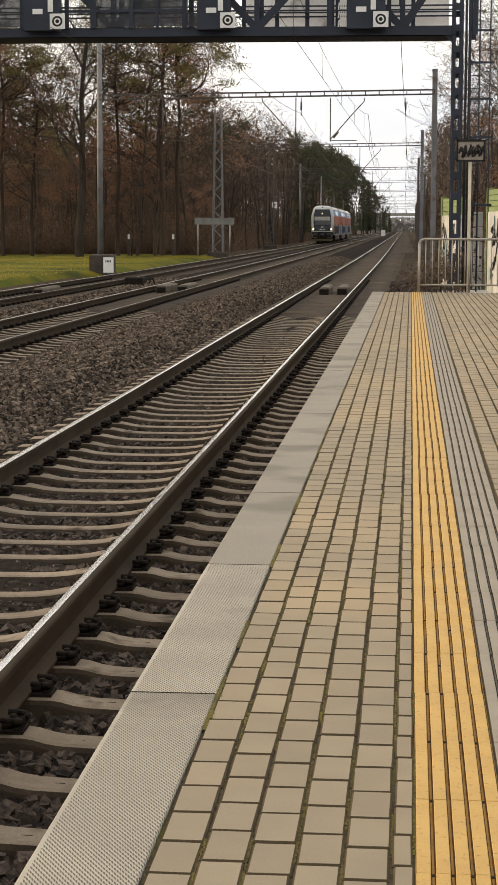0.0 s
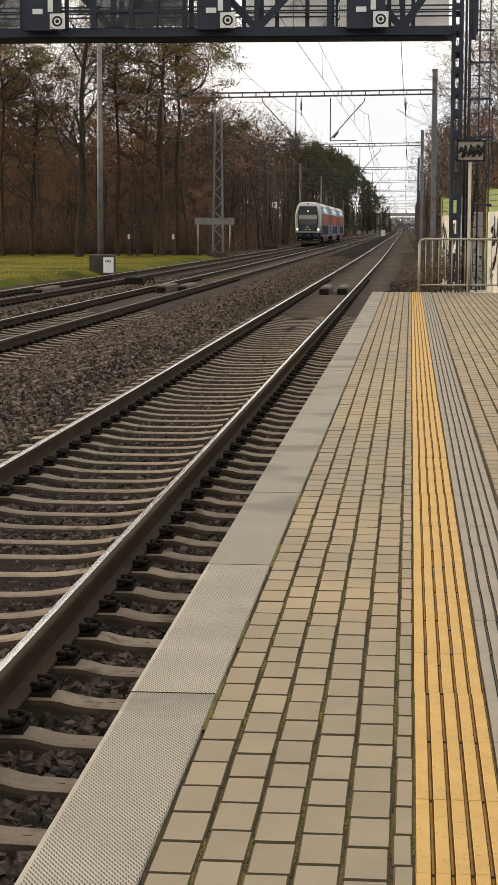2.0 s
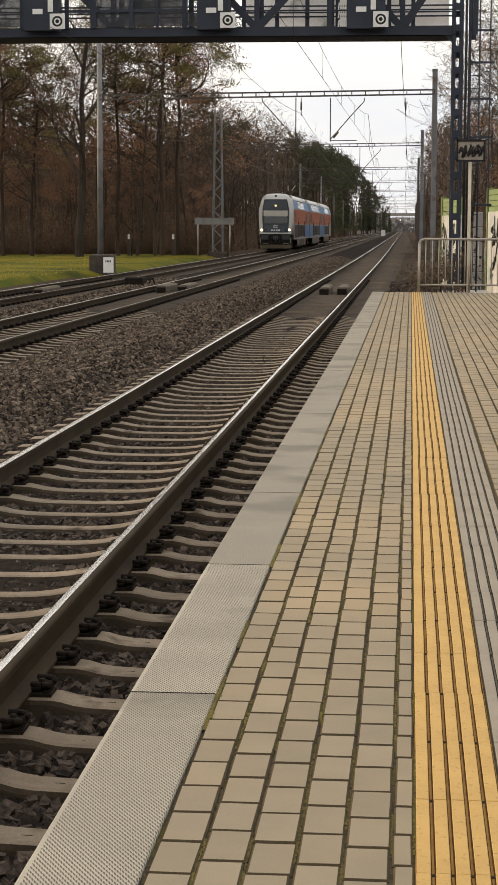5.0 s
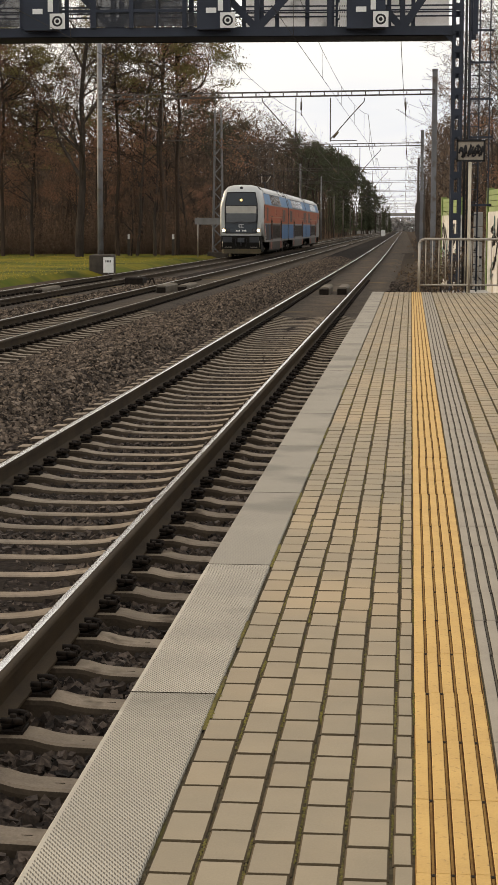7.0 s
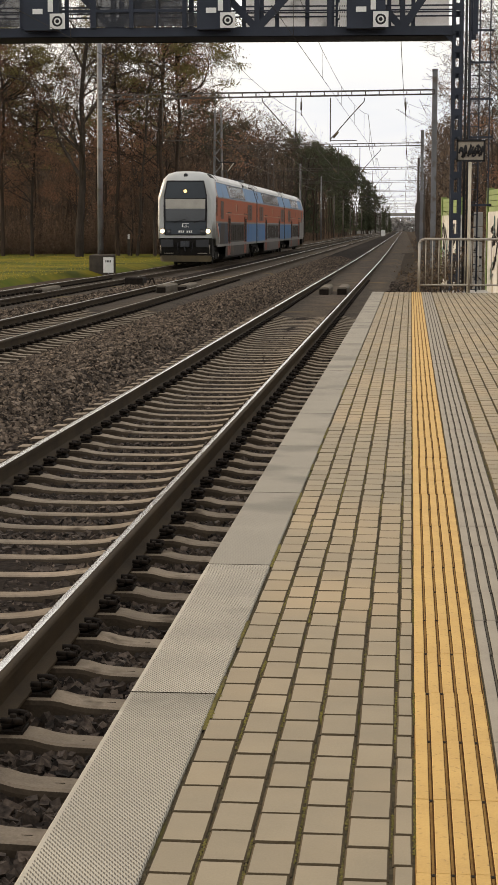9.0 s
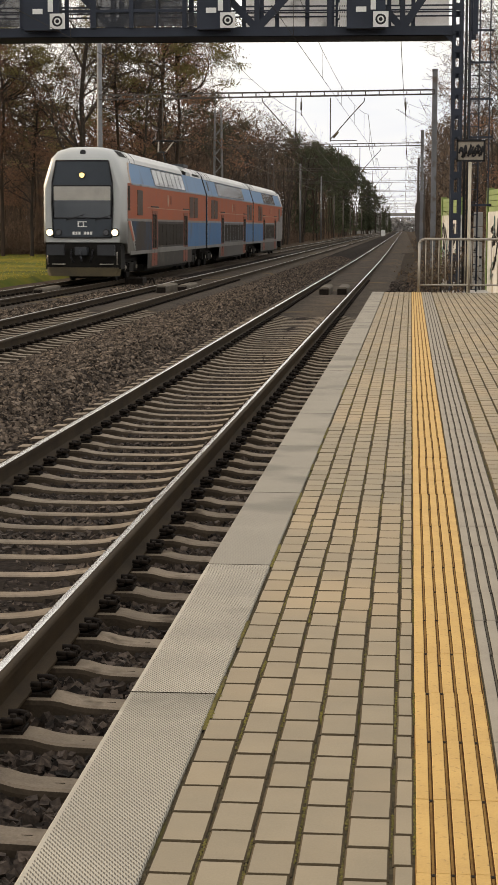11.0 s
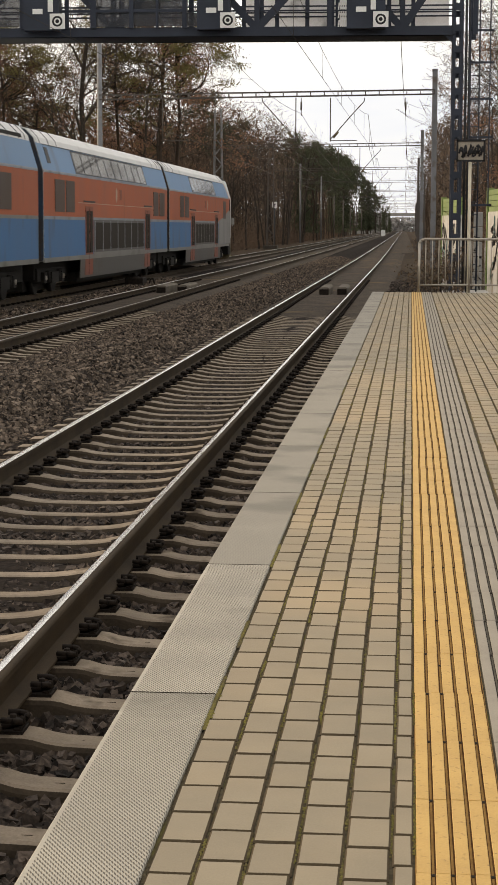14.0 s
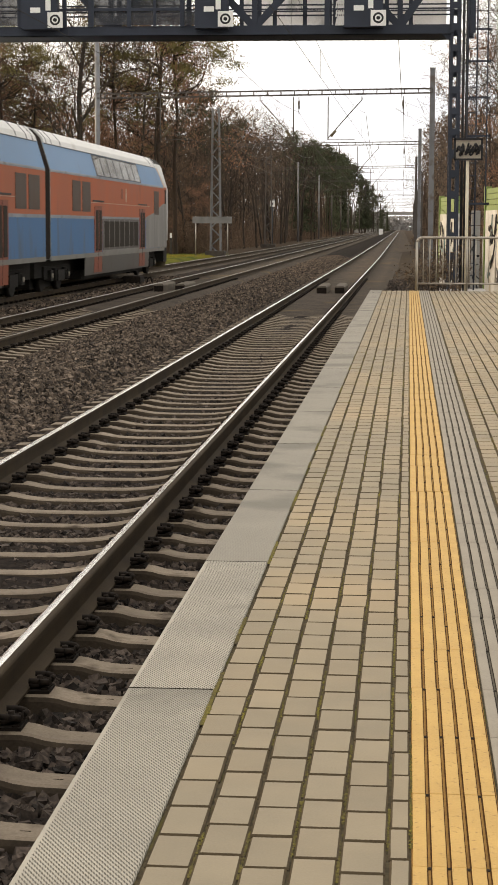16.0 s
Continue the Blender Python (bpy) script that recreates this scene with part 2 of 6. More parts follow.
    def mesh(self, name, material, steep=0.6):
        me = bpy.data.meshes.new(name)
        me.from_pydata(self.v, [], self.f)
        me.polygons.foreach_set("use_smooth", self.s)
        bm = bmesh.new()
        bm.from_mesh(me)
        if len(bm.faces) < 20000:
            bmesh.ops.recalc_face_normals(bm, faces=bm.faces)
        bm.to_mesh(me)
        bm.free()
        for m in material if isinstance(material, tuple) else (material,):
            me.materials.append(m)
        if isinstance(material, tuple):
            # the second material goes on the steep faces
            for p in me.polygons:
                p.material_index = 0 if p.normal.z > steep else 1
        return me


def part(name, geo, material, parent=None, label="", kind=""):
    """Links a Geo, or a ready mesh, as one object under its parent."""
    ob = new(name, geo.mesh(name, material) if isinstance(geo, Geo) else geo)
    if parent:
        ob.parent = parent
    return tagged(ob, label, kind=kind)


def thing(name, label, category, group="", kind="", at=(0, 0, 0)):
    ob = new(name)
    ob.empty_display_size = 0.2
    ob.location = at
    return tagged(ob, label, category, group, kind)


# ---- ground, ballast, tracks ----
def bend(y):
    """The line's slight drift to -x in the distance."""
    return -0.0035 * (math.hypot(max(y - 90, 0), 40) - 40) if y > 90 else 0.0


def line3(y):
    """Centre of the outer track, which closes in a little on the others."""
    return -11.40 + 0.75 * (1 - math.exp(-max(y - 40, 0) / 70))


def centre(k, y):
    return (-2.475, -7.52, line3(y))[k - 1] + bend(y)


def strip(xs, ys, height, shift=True):
    g = Geo()
    n = len(xs)
    vs = [(x + (bend(y) if shift else 0), y, height(x, y)) for y in ys for x in xs]
    fs = [(j * n + i, j * n + i + 1, (j + 1) * n + i + 1, (j + 1) * n + i) for j in range(len(ys) - 1) for i in range(n - 1)]
    return g.put(vs, fs, True)


def bed(x, y):
    """Top of the ballast: level in the tracks, heaped between them."""
    z = -0.27 + ((0.042 if y > 34 else 0.018) if min(abs(x + 2.475), abs(x + 7.52), abs(x + 11.2)) < 0.6 else 0.0)
    z += 0.20 * math.exp(-((x + 5.0) / 0.85) ** 4)
    z += 0.08 * math.exp(-((x + 9.5) / 0.7) ** 4)
    if x < -13.4:
        z -= 0.30 * min((-13.4 - x) / 1.2, 1)
    if x > -0.9:
        z -= 0.25 * min((x + 0.9) / 0.8, 1) if y > 39 else 0.0
    return z + 0.03 * noise.noise((x * 1.3, y * 0.6, 0))


ground_geo = Geo()
gx = [-2500, -400, -120, -60, -35, -25, -20, -17, -15, -13, 1, 4, 8, 15, 30, 120, 400, 2500]
gy = [-300, -60, -10, 10, 40, 60, 80, 100, 120, 140, 160, 200, 260, 350, 500, 800, 1500, 3500]
ground_geo = strip(gx, gy, lambda x, y: -0.62 + (0.12 if x < -20 else 0.0) + (0.25 if x > 3 else 0) - (0.3 if -13.2 < x < 0.9 else 0), False)
tagged(part("ground", ground_geo, M_DIRT), "brown bare earth and leaf litter ground beside railway", "ground", kind="structure")
bx = [-14.8, -14.2, -13.6, -13.0, -12.2, -11.5, -10.7, -10.0, -9.5, -9, -8.3, -7.5, -6.7, -6.1, -5.7, -5.35, -5.05, -4.75, -4.4, -4.0, -3.2, -2.5, -1.7, -1.2, -0.9, -0.5, 0.1]
by = [-12 + 1.0 * i for i in range(100)] + [88 + 6 * i for i in range(40)] + [330 + 60 * i for i in range(30)]
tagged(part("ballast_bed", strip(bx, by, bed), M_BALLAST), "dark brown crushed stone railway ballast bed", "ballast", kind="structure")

RAIL_PROFILE = [(-0.075, -0.172), (0.075, -0.172), (0.075, -0.160), (0.012, -0.140), (0.009, -0.050), (0.036, -0.040), (0.036, -0.014), (0.031, -0.006), (0.022, -0.0015), (0.010, 0.0), (-0.030, -0.002), (-0.036, -0.010), (-0.036, -0.040), (-0.009, -0.050), (-0.012, -0.140), (-0.075, -0.160)]
HEAD = [(-0.0365, -0.006), (0.008, -0.006), (0.008, 0.0022), (-0.006, 0.0026), (-0.020, 0.0024), (-0.030, 0.0006), (-0.0365, -0.004)]


def rail_geo(k, x, profile):
    ys = [-12, 30, 40, 50, 60, 70, 80, 90] + [90 + 25 * i for i in range(1, 30)] + [1100, 1500]
    return Geo().loft([[(x + centre(k, y) + a, y, b) for a, b in profile] for y in ys])


def sleeper_geo(g, x=0.0, y=0.0):
    """Concrete sleeper with raised rail seats and a dished middle."""
    half = [(0.0, -0.229, 0.056), (0.22, -0.228, 0.057), (0.34, -0.223, 0.060), (0.44, -0.212, 0.067), (0.52, -0.196, 0.076), (0.58, -0.187, 0.081), (0.92, -0.186, 0.081), (0.965, -0.192, 0.080), (1.02, -0.207, 0.078), (1.09, -0.217, 0.076), (1.275, -0.224, 0.073), (1.30, -0.236, 0.066)]
    rings = []
    for sx, z, w in [(-a, b, c) for a, b, c in half[:0:-1]] + half:
        rings.append([(x + sx, y - 0.13, -0.40), (x + sx, y - w - 0.024, z - 0.026), (x + sx, y - w - 0.012, z - 0.008), (x + sx, y - w + 0.006, z), (x + sx, y + w - 0.006, z), (x + sx, y + w + 0.012, z - 0.008), (x + sx, y + w + 0.024, z - 0.026), (x + sx, y + 0.13, -0.40)])
    return g.loft(rings)


def clip_geo(g, x, y, sides=(-1, 1)):
    """Rail fastening: base plate, ribs, clamp and bolt on both sides of the foot."""
    g.box(x - 0.165, y - 0.07, -0.188, x + 0.165, y + 0.07, -0.172)
    for s in sides:
        # two spring loops beside a low screw
        for q in (-1, 1):
            c = Vector((x + s * 0.115, y + q * 0.048, -0.150))
            pts = [c + Vector((s * 0.052 * math.cos(t), q * 0.028 * math.sin(t), 0.022 * math.sin(t * 0.5 + 0.6))) for t in (-2.6, -1.6, -0.6, 0.4, 1.4, 2.4)]
            g.path([tuple(p) for p in pts], 0.014, 5)
        g.tube((x + s * 0.112, y, -0.175), (x + s * 0.112, y, -0.118), 0.017, 0.015, 6)
        g.tube((x + s * 0.112, y, -0.152), (x + s * 0.112, y, -0.134), 0.034, 0.030, 6)
        g.box(x + s * 0.14 - 0.015, y - 0.06, -0.186, x + s * 0.14 + 0.015, y + 0.06, -0.165)
    return g


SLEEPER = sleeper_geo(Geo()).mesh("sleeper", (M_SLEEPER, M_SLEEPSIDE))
MARK = Geo().box(-0.05, -0.012, -0.01, -0.008, -0.004, 0.0).box(-0.002, -0.014, -0.01, 0.012, 0.004, 0.0).box(0.018, -0.01, -0.01, 0.06, -0.003, 0.0).mesh("cast_mark", M_SLEEPSIDE)
CLIP = clip_geo(Geo(), 0, 0).mesh("rail_fastening", M_CLIP)


def build_track(name, no, y_near, label, n_parts, y_far):
    t = thing(name, label, "railway track", "railway tracks", "structure", (0, 0, 0))
    for s in (-0.7535, 0.7535):
        r = part("rail", rail_geo(no, s, RAIL_PROFILE), M_RAIL, t, "rust-brown steel rail")
        part("running_surface", rail_geo(no, s, [(a if s > 0 else -a, b) for a, b in HEAD]), M_RAILTOP if no == 1 else M_RAILDULL, r, "polished bright rail head")
    rest, clips = Geo(), Geo()
    y, k = y_near, 0
    while y < 90:
        x = centre(no, y)
        if k < n_parts:
            ob = part("sleeper", SLEEPER, None, t)
            ob.location = (x, y, random.uniform(-0.006, 0.006))
            for s in (-0.7535, 0.7535):
                c = part("rail_fastening", CLIP, None, ob)
                c.location = (s, 0, 0)
            if no == 1 and k < 34:
                c = part("cast_mark", MARK, None, ob)
                c.location = (random.uniform(1.10, 1.14), random.uniform(-0.01, 0.01), -0.2195)
        else:
            if y < y_far:
                sleeper_geo(rest, x, y)
            if y < 72:
                for s in (-0.7535, 0.7535):
                    clip_geo(clips, x + s, y)
        y += 0.6
        k += 1
    y = y_near - 0.6
    while y > -11:
        sleeper_geo(rest, centre(no, y), y)
        y -= 0.6
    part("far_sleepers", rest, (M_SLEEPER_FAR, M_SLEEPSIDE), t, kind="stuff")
    part("far_fastenings", clips, M_CLIP, t, kind="stuff")
    return t


build_track("railway_track_1", 1, 2.493, "straight railway track with concrete sleepers beside the platform", 54, 49)
build_track("railway_track_2", 2, 24.1, "middle railway track with worn concrete sleepers", 36, 48)
build_track("railway_track_3", 3, 40.2, "outer railway track carrying the train", 6, 46)


def stones(name, region, count, size, label, top=None, material=None, phase=None):
    """Loose angular stones strewn over a stretch of the bed."""
    x0, x1, y0, y1 = region
    rng = np.random.default_rng(len(name) + count)
    base = np.array([(a, b, c) for a in (-1, 1) for b in (-1, 1) for c in (-1, 1)], float) * 0.70
    faces = np.array([(0, 1, 3), (0, 3, 2), (4, 6, 7), (4, 7, 5), (0, 4, 5), (0, 5, 1), (2, 3, 7), (2, 7, 6), (0, 2, 6), (0, 6, 4), (1, 5, 7), (1, 7, 3)])
    u = rng.random(count)
    yy = y0 * (y1 / y0) ** u if y0 > 1 else y0 + (y1 - y0) * u
    xx = x0 + (x1 - x0) * rng.random(count)
    if phase is not None:
        # only in the cribs between the sleepers
        k = (yy - phase) / 0.6
        fr = k - np.floor(k)
        yy = phase + 0.6 * (np.floor(k) + 0.21 + 0.58 * fr)
    sz = size * (0.6 + 0.8 * rng.random(count))
    v = base[None] * (0.75 + 0.4 * rng.random((count, 8, 1))) + rng.normal(0, 0.08, (count, 8, 3))
    v *= (0.68 + 0.45 * rng.random((count, 1, 3))) * sz[:, None, None]
    q = rng.normal(0, 1, (count, 4))
    q /= np.linalg.norm(q, axis=1)[:, None]
    w_, x_, y_, z_ = q.T
    rot = np.stack([np.stack([1 - 2 * (y_ * y_ + z_ * z_), 2 * (x_ * y_ - z_ * w_), 2 * (x_ * z_ + y_ * w_)], -1),
                    np.stack([2 * (x_ * y_ + z_ * w_), 1 - 2 * (x_ * x_ + z_ * z_), 2 * (y_ * z_ - x_ * w_)], -1),
                    np.stack([2 * (x_ * z_ - y_ * w_), 2 * (y_ * z_ + x_ * w_), 1 - 2 * (x_ * x_ + y_ * y_)], -1)], 1)
    v = np.einsum("nij,nkj->nki", rot, v)
    hz = np.array([(top or bed)(a, b) for a, b in zip(xx, yy)]) + sz * 0.15 * rng.random(count)
    v += np.stack([xx, yy, hz], -1)[:, None, :]
    f = (faces[None] + (np.arange(count) * 8)[:, None, None]).reshape(-1, 3)
    me = bpy.data.meshes.new(name)
    me.from_pydata(v.reshape(-1, 3).tolist(), [], f.tolist())
    me.materials.append(material or M_STONE)
    return tagged(new(name, me), label, "ballast", kind="stuff")


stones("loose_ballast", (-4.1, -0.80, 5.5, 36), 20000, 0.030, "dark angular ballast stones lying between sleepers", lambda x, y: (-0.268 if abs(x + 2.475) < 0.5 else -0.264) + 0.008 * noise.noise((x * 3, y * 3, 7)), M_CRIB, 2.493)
stones("ballast_heap", (-6.25, -3.8, 12, 125), 36000, 0.034, "reddish brown ballast stones heaped between two tracks")
stones("ballast_verge", (-10.6, -8.4, 32, 75), 6000, 0.045, "brown ballast stones between the outer tracks")
stones("ballast_shoulder", (-14.6, -12.8, 45, 110), 4000, 0.05, "grey ballast stones along the outer track shoulder")

# sleepers further out lie under fine dusty ballast
M_DUST = mat("dusty_fine_ballast", (0.10, 0.08, 0.064), (0.034, 0.028, 0.023), 2.5, 0.95, bump=1.0, fine=22, fineamt=0.6, blotch=((0.15, 0.105, 0.05), 0.45, 0.60), spec=0.03)
for tx, ya in ((-2.475, 44.0), (-7.52, 46.0), (-11.1, 40.0)):
    ys = [ya - 1.5, ya, ya + 1.5] + [ya + 3 + 6 * i for i in range(18)] + [160 + 40 * i for i in range(30)]
    xs = [tx + a for a in (-1.4, -1.2, -0.95, -0.8, -0.7, -0.3, 0.0, 0.3, 0.7, 0.8, 0.95, 1.2, 1.4)]
    if tx > -3:
        xs += [tx + 1.6, tx + 1.8, tx + 2.2, tx + 3.0]
    g = strip(xs, ys, lambda x, y: (-0.28 if y < ya else -0.175) - (0.12 if tx - x > 1.3 or x - tx > (1.7 if tx > -3 else 1.3) else 0) + 0.02 * noise.noise((x * 2, y, 3)))
    tagged(part("dusty_ballast", g, M_DUST), "fine grey-brown dust and gravel covering track bed", "ballast", kind="structure")

# ---- platform ----
PZ, PEND = 0.55, 38.55
EDGE, COP = -0.786, -0.538
platform = thing("platform", "railway platform with sand-coloured pavers and concrete edge", "platform", "", "structure")
core = Geo().box(COP - 0.012, -12, -0.5, 7.5, PEND - 0.02, PZ - 0.007)
part("platform_core", core, M_BED, platform, "sandy mossy joint bed")
M_COPING = mat("studded_edge_concrete", (0.368, 0.337, 0.276), (0.282, 0.258, 0.213), 2.5, 0.85, bump=0.2, fine=120, rand=0.05, blotch=((0.185, 0.172, 0.142), 1.6, 0.52))
M_JOINT = mat("dark_joint_filler", (0.04, 0.034, 0.026), (0.025, 0.021, 0.017), 20, 0.95, spec=0.03)
# rows of small studs pressed into the slab
nt = M_COPING.node_tree
tc = nt.nodes.new("ShaderNodeTexCoord")
sx = nt.nodes.new("ShaderNodeSeparateXYZ")
nt.links.new(tc.outputs["Object"], sx.inputs[0])


def mnode(op, a, b):
    q = nt.nodes.new("ShaderNodeMath")
    q.operation = op
    for i, v in enumerate((a, b)):
        if isinstance(v, (int, float)):
            q.inputs[i].default_value = v
        elif v is not None:
            nt.links.new(v, q.inputs[i])
    return q.outputs[0]


def half_up(v):
    return mnode("ADD", mnode("MULTIPLY", mnode("COSINE", v, None), 0.5), 0.5)


def slanted(a, b):
    return half_up(mnode("MULTIPLY", mnode("ADD", mnode("MULTIPLY", sx.outputs["X"], a), mnode("MULTIPLY", sx.outputs["Y"], b)), 6.2832))


dots = mnode("MULTIPLY", mnode("ADD", mnode("MULTIPLY", slanted(176.0, 28.4), 0.55), 0.45), slanted(89.2, 51.5))
inner = mnode("GREATER_THAN", sx.outputs["X"], EDGE + 0.013)
# only the near slabs still show their studs, the others are worn smooth
worn = mnode("GREATER_THAN", sx.outputs["Y"], 7.141)
fresh = mnode("MULTIPLY", mnode("SUBTRACT", 1.0, mnode("MULTIPLY", dots, inner)), mnode("SUBTRACT", 1.0, worn))
wave = mnode("ADD", fresh, mnode("MULTIPLY", worn, mnode("SUBTRACT", 0.53, mnode("MULTIPLY", dots, 0.10))))
stud = nt.nodes.new("ShaderNodeMapRange")
stud.interpolation_type = "SMOOTHSTEP"
stud.inputs["From Min"].default_value, stud.inputs["From Max"].default_value = 0.22, 0.72
nt.links.new(wave, stud.inputs["Value"])
pb_ = nt.nodes["Principled BSDF"]
old = pb_.inputs["Base Color"].links[0].from_socket
dk = nt.nodes.new("ShaderNodeMix")
dk.data_type = "RGBA"
dk.inputs["A"].default_value = (0.085, 0.071, 0.053, 1)
nt.links.new(stud.outputs["Result"], dk.inputs["Factor"])
nt.links.new(old, dk.inputs["B"])
nt.links.new(dk.outputs["Result"], pb_.inputs["Base Color"])
bmp = nt.nodes.new("ShaderNodeBump")
bmp.inputs["Strength"].default_value, bmp.inputs["Distance"].default_value = 0.7, 0.004
nt.links.new(stud.outputs["Result"], bmp.inputs["Height"])
nt.links.new(bmp.outputs["Normal"], pb_.inputs["Normal"])
joint_y = [5.141 + 2.0 * k - (0.03 if k == 0 else 0.0) for k in range(-8, 17)] + [PEND]
for ya, yb in zip(joint_y, joint_y[1:]):
    g = Geo().bbox(EDGE, ya + 0.0025, PZ - 0.16, COP, yb - 0.0025, PZ + 0.004, 0.0035)
    g.box(EDGE + 0.05, ya + 0.002, -0.5, EDGE + 0.2, yb - 0.002, PZ - 0.16)
    me = g.mesh("edge_stone", M_COPING)
    me.materials.append(M_JOINT)
    for p in me.polygons:
        if abs(p.normal.y) > 0.3 and p.normal.z > 0.3:
            p.material_index = 1
    part("edge_stone", me, None, platform, "grey studded concrete edge slab")
    part("edge_joint", Geo().box(EDGE + 0.004, ya - 0.005, PZ - 0.1, COP, ya + 0.004, PZ - 0.006), M_JOINT, platform)


def paver_geo(g, x, y, z, w, l):
    """A paver with wide bevels along its length and narrow ones across."""
    gx_, gy_, cx, cy, cz = 0.0026, 0.0032, 0.0050, 0.0050, 0.0045
    x0, x1, y0, y1 = x + gx_, x + w - gx_, y + gy_, y + l - gy_
    return g.put([(x0, y0, z - 0.06), (x1, y0, z - 0.06), (x1, y1, z - 0.06), (x0, y1, z - 0.06), (x0, y0, z - cz), (x1, y0, z - cz), (x1, y1, z - cz), (x0, y1, z - cz),
                  (x0 + cx, y0 + cy, z), (x1 - cx, y0 + cy, z), (x1 - cx, y1 - cy, z), (x0 + cx, y1 - cy, z)],
                 [(0, 3, 2, 1), (0, 1, 5, 4), (1, 2, 6, 5), (2, 3, 7, 6), (3, 0, 4, 7), (4, 5, 9, 8), (5, 6, 10, 9), (6, 7, 11, 10), (7, 4, 8, 11), (8, 9, 10, 11)])


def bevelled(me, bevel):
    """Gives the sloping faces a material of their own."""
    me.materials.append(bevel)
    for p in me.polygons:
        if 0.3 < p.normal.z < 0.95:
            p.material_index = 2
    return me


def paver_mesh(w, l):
    return bevelled(paver_geo(Geo(), 0, 0, 0, w, l).mesh("paver", (M_PAVER, M_SOILSHADE)), M_BEVEL)


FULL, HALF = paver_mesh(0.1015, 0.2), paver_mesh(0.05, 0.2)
random.seed(4)
far_pavers, count = Geo(), 0
cols = [(COP + 0.006 + 0.1015 * i, FULL, 0.1015) for i in range(5)] + [(COP + 0.006 + 0.1015 * 5, HALF, 0.05)]
for ci, (x, me, w) in enumerate(cols):
    y = 3.657 - 0.2 * 70 + (0.074 if ci % 2 else 0) + random.uniform(-0.01, 0.01)
    while y < PEND - 0.15:
        z = PZ + random.uniform(-0.0008, 0.0008)
        if 3.4 < y < 13.3 and count < 300:
            ob = part("paver", me, None, platform)
            ob.location = (x + random.uniform(-0.0014, 0.0014), y + random.uniform(-0.0015, 0.0015), z)
            ob.rotation_euler = (random.uniform(-0.003, 0.003), random.uniform(-0.006, 0.006), random.uniform(-0.012, 0.012))
            count += 1
        else:
            j = random.uniform(-0.0014, 0.0014)
            paver_geo(far_pavers, x + j, y, z, w, 0.2)
        y += 0.2
TX = 0.028
for ci in range(18):
    x = TX + 0.412 + 0.1015 * ci
    y = -5.0 + (0.1 if ci % 2 else 0)
    while y < PEND - 0.15:
        z = PZ + random.uniform(-0.0008, 0.0008)
        if x < 2.2:
            j = random.uniform(-0.0014, 0.0014)
            paver_geo(far_pavers, x + j, y, z, 0.1015, 0.2)
        y += 0.2
part("far_pavers", bevelled(far_pavers.mesh("far_pavers", (M_PAVER_FAR, M_SOILSHADE)), M_BEVEL), None, platform, kind="stuff")
rest = Geo().box(0.45, -12, PZ - 0.04, 2.26, -5.0, PZ - 0.002).box(2.27, -12, PZ - 0.04, 7.45, PEND - 0.05, PZ - 0.002)
part("rear_paving", rest, M_PAVER, platform)


def tactile(name, x0, mats, label):
    """Ribbed guiding tiles, 0.2 by 0.5 m: ribs over a recessed dirty base."""
    rib, base, soil = mats
    tile = Geo()
    for i in range(5):
        tile.bbox(0.0408 * i, 0.0017, -0.05, 0.0408 * i + 0.0300, 0.4983, 0.0, 0.0012)
    me = tile.mesh(name, rib)
    # dirt packed along both sides of each groove
    edge = Geo()
    for i in range(5):
        edge.box(x0 + 0.0408 * i + 0.029, -12, PZ - 0.05, x0 + 0.0408 * i + 0.0327, PEND - 0.02, PZ - 0.0028)
        if i:
            edge.box(x0 + 0.0408 * i - 0.0027, -12, PZ - 0.05, x0 + 0.0408 * i + 0.001, PEND - 0.02, PZ - 0.0028)
    part("groove_soil", edge, soil, platform, "dark soil along the grooves")
    bm_ = Geo().box(x0 - 0.002, -12, PZ - 0.05, x0 + 0.198, PEND - 0.02, PZ - 0.005)
    part(name + "_base", bm_, base, platform)
    y = 3.70 - 0.5 * 30
    while y < PEND - 0.3:
        ob = part(name, me, None, platform, label)
        ob.location = (x0 + random.uniform(-0.0012, 0.0012), y, PZ + random.uniform(0.0, 0.0006))
        ob.rotation_euler = (random.uniform(-0.002, 0.002), 0, random.uniform(-0.002, 0.002))
        # dirt caught in the grooves at the tile joints
        plug = Geo()
        for i in range(4):
            if random.random() < 0.8:
                q = y - 0.15 * (random.random() < 0.12)
                plug.bbox(x0 + 0.0408 * i + 0.0295, q - 0.004 - random.random() * 0.007, PZ - 0.02, x0 + 0.0408 * i + 0.0412, q + 0.003 + random.random() * 0.004, PZ - 0.0018, 0.002)
        if 3 < y < 20 and plug.v:
            part("groove_dirt", plug, M_JOINT, ob, "dark dirt in the grooves").matrix_parent_inverse = Matrix.Translation((-ob.location.x, -ob.location.y, -ob.location.z))
        y += 0.5


tactile("yellow_tactile_tile", TX, (M_YELLOW, M_YDARK, M_YSOIL), "yellow painted ribbed tactile tile")
tactile("grey_tactile_tile", TX + 0.205, (M_GREYTILE, M_GDARK, M_JOINT), "grey ribbed tactile tile")

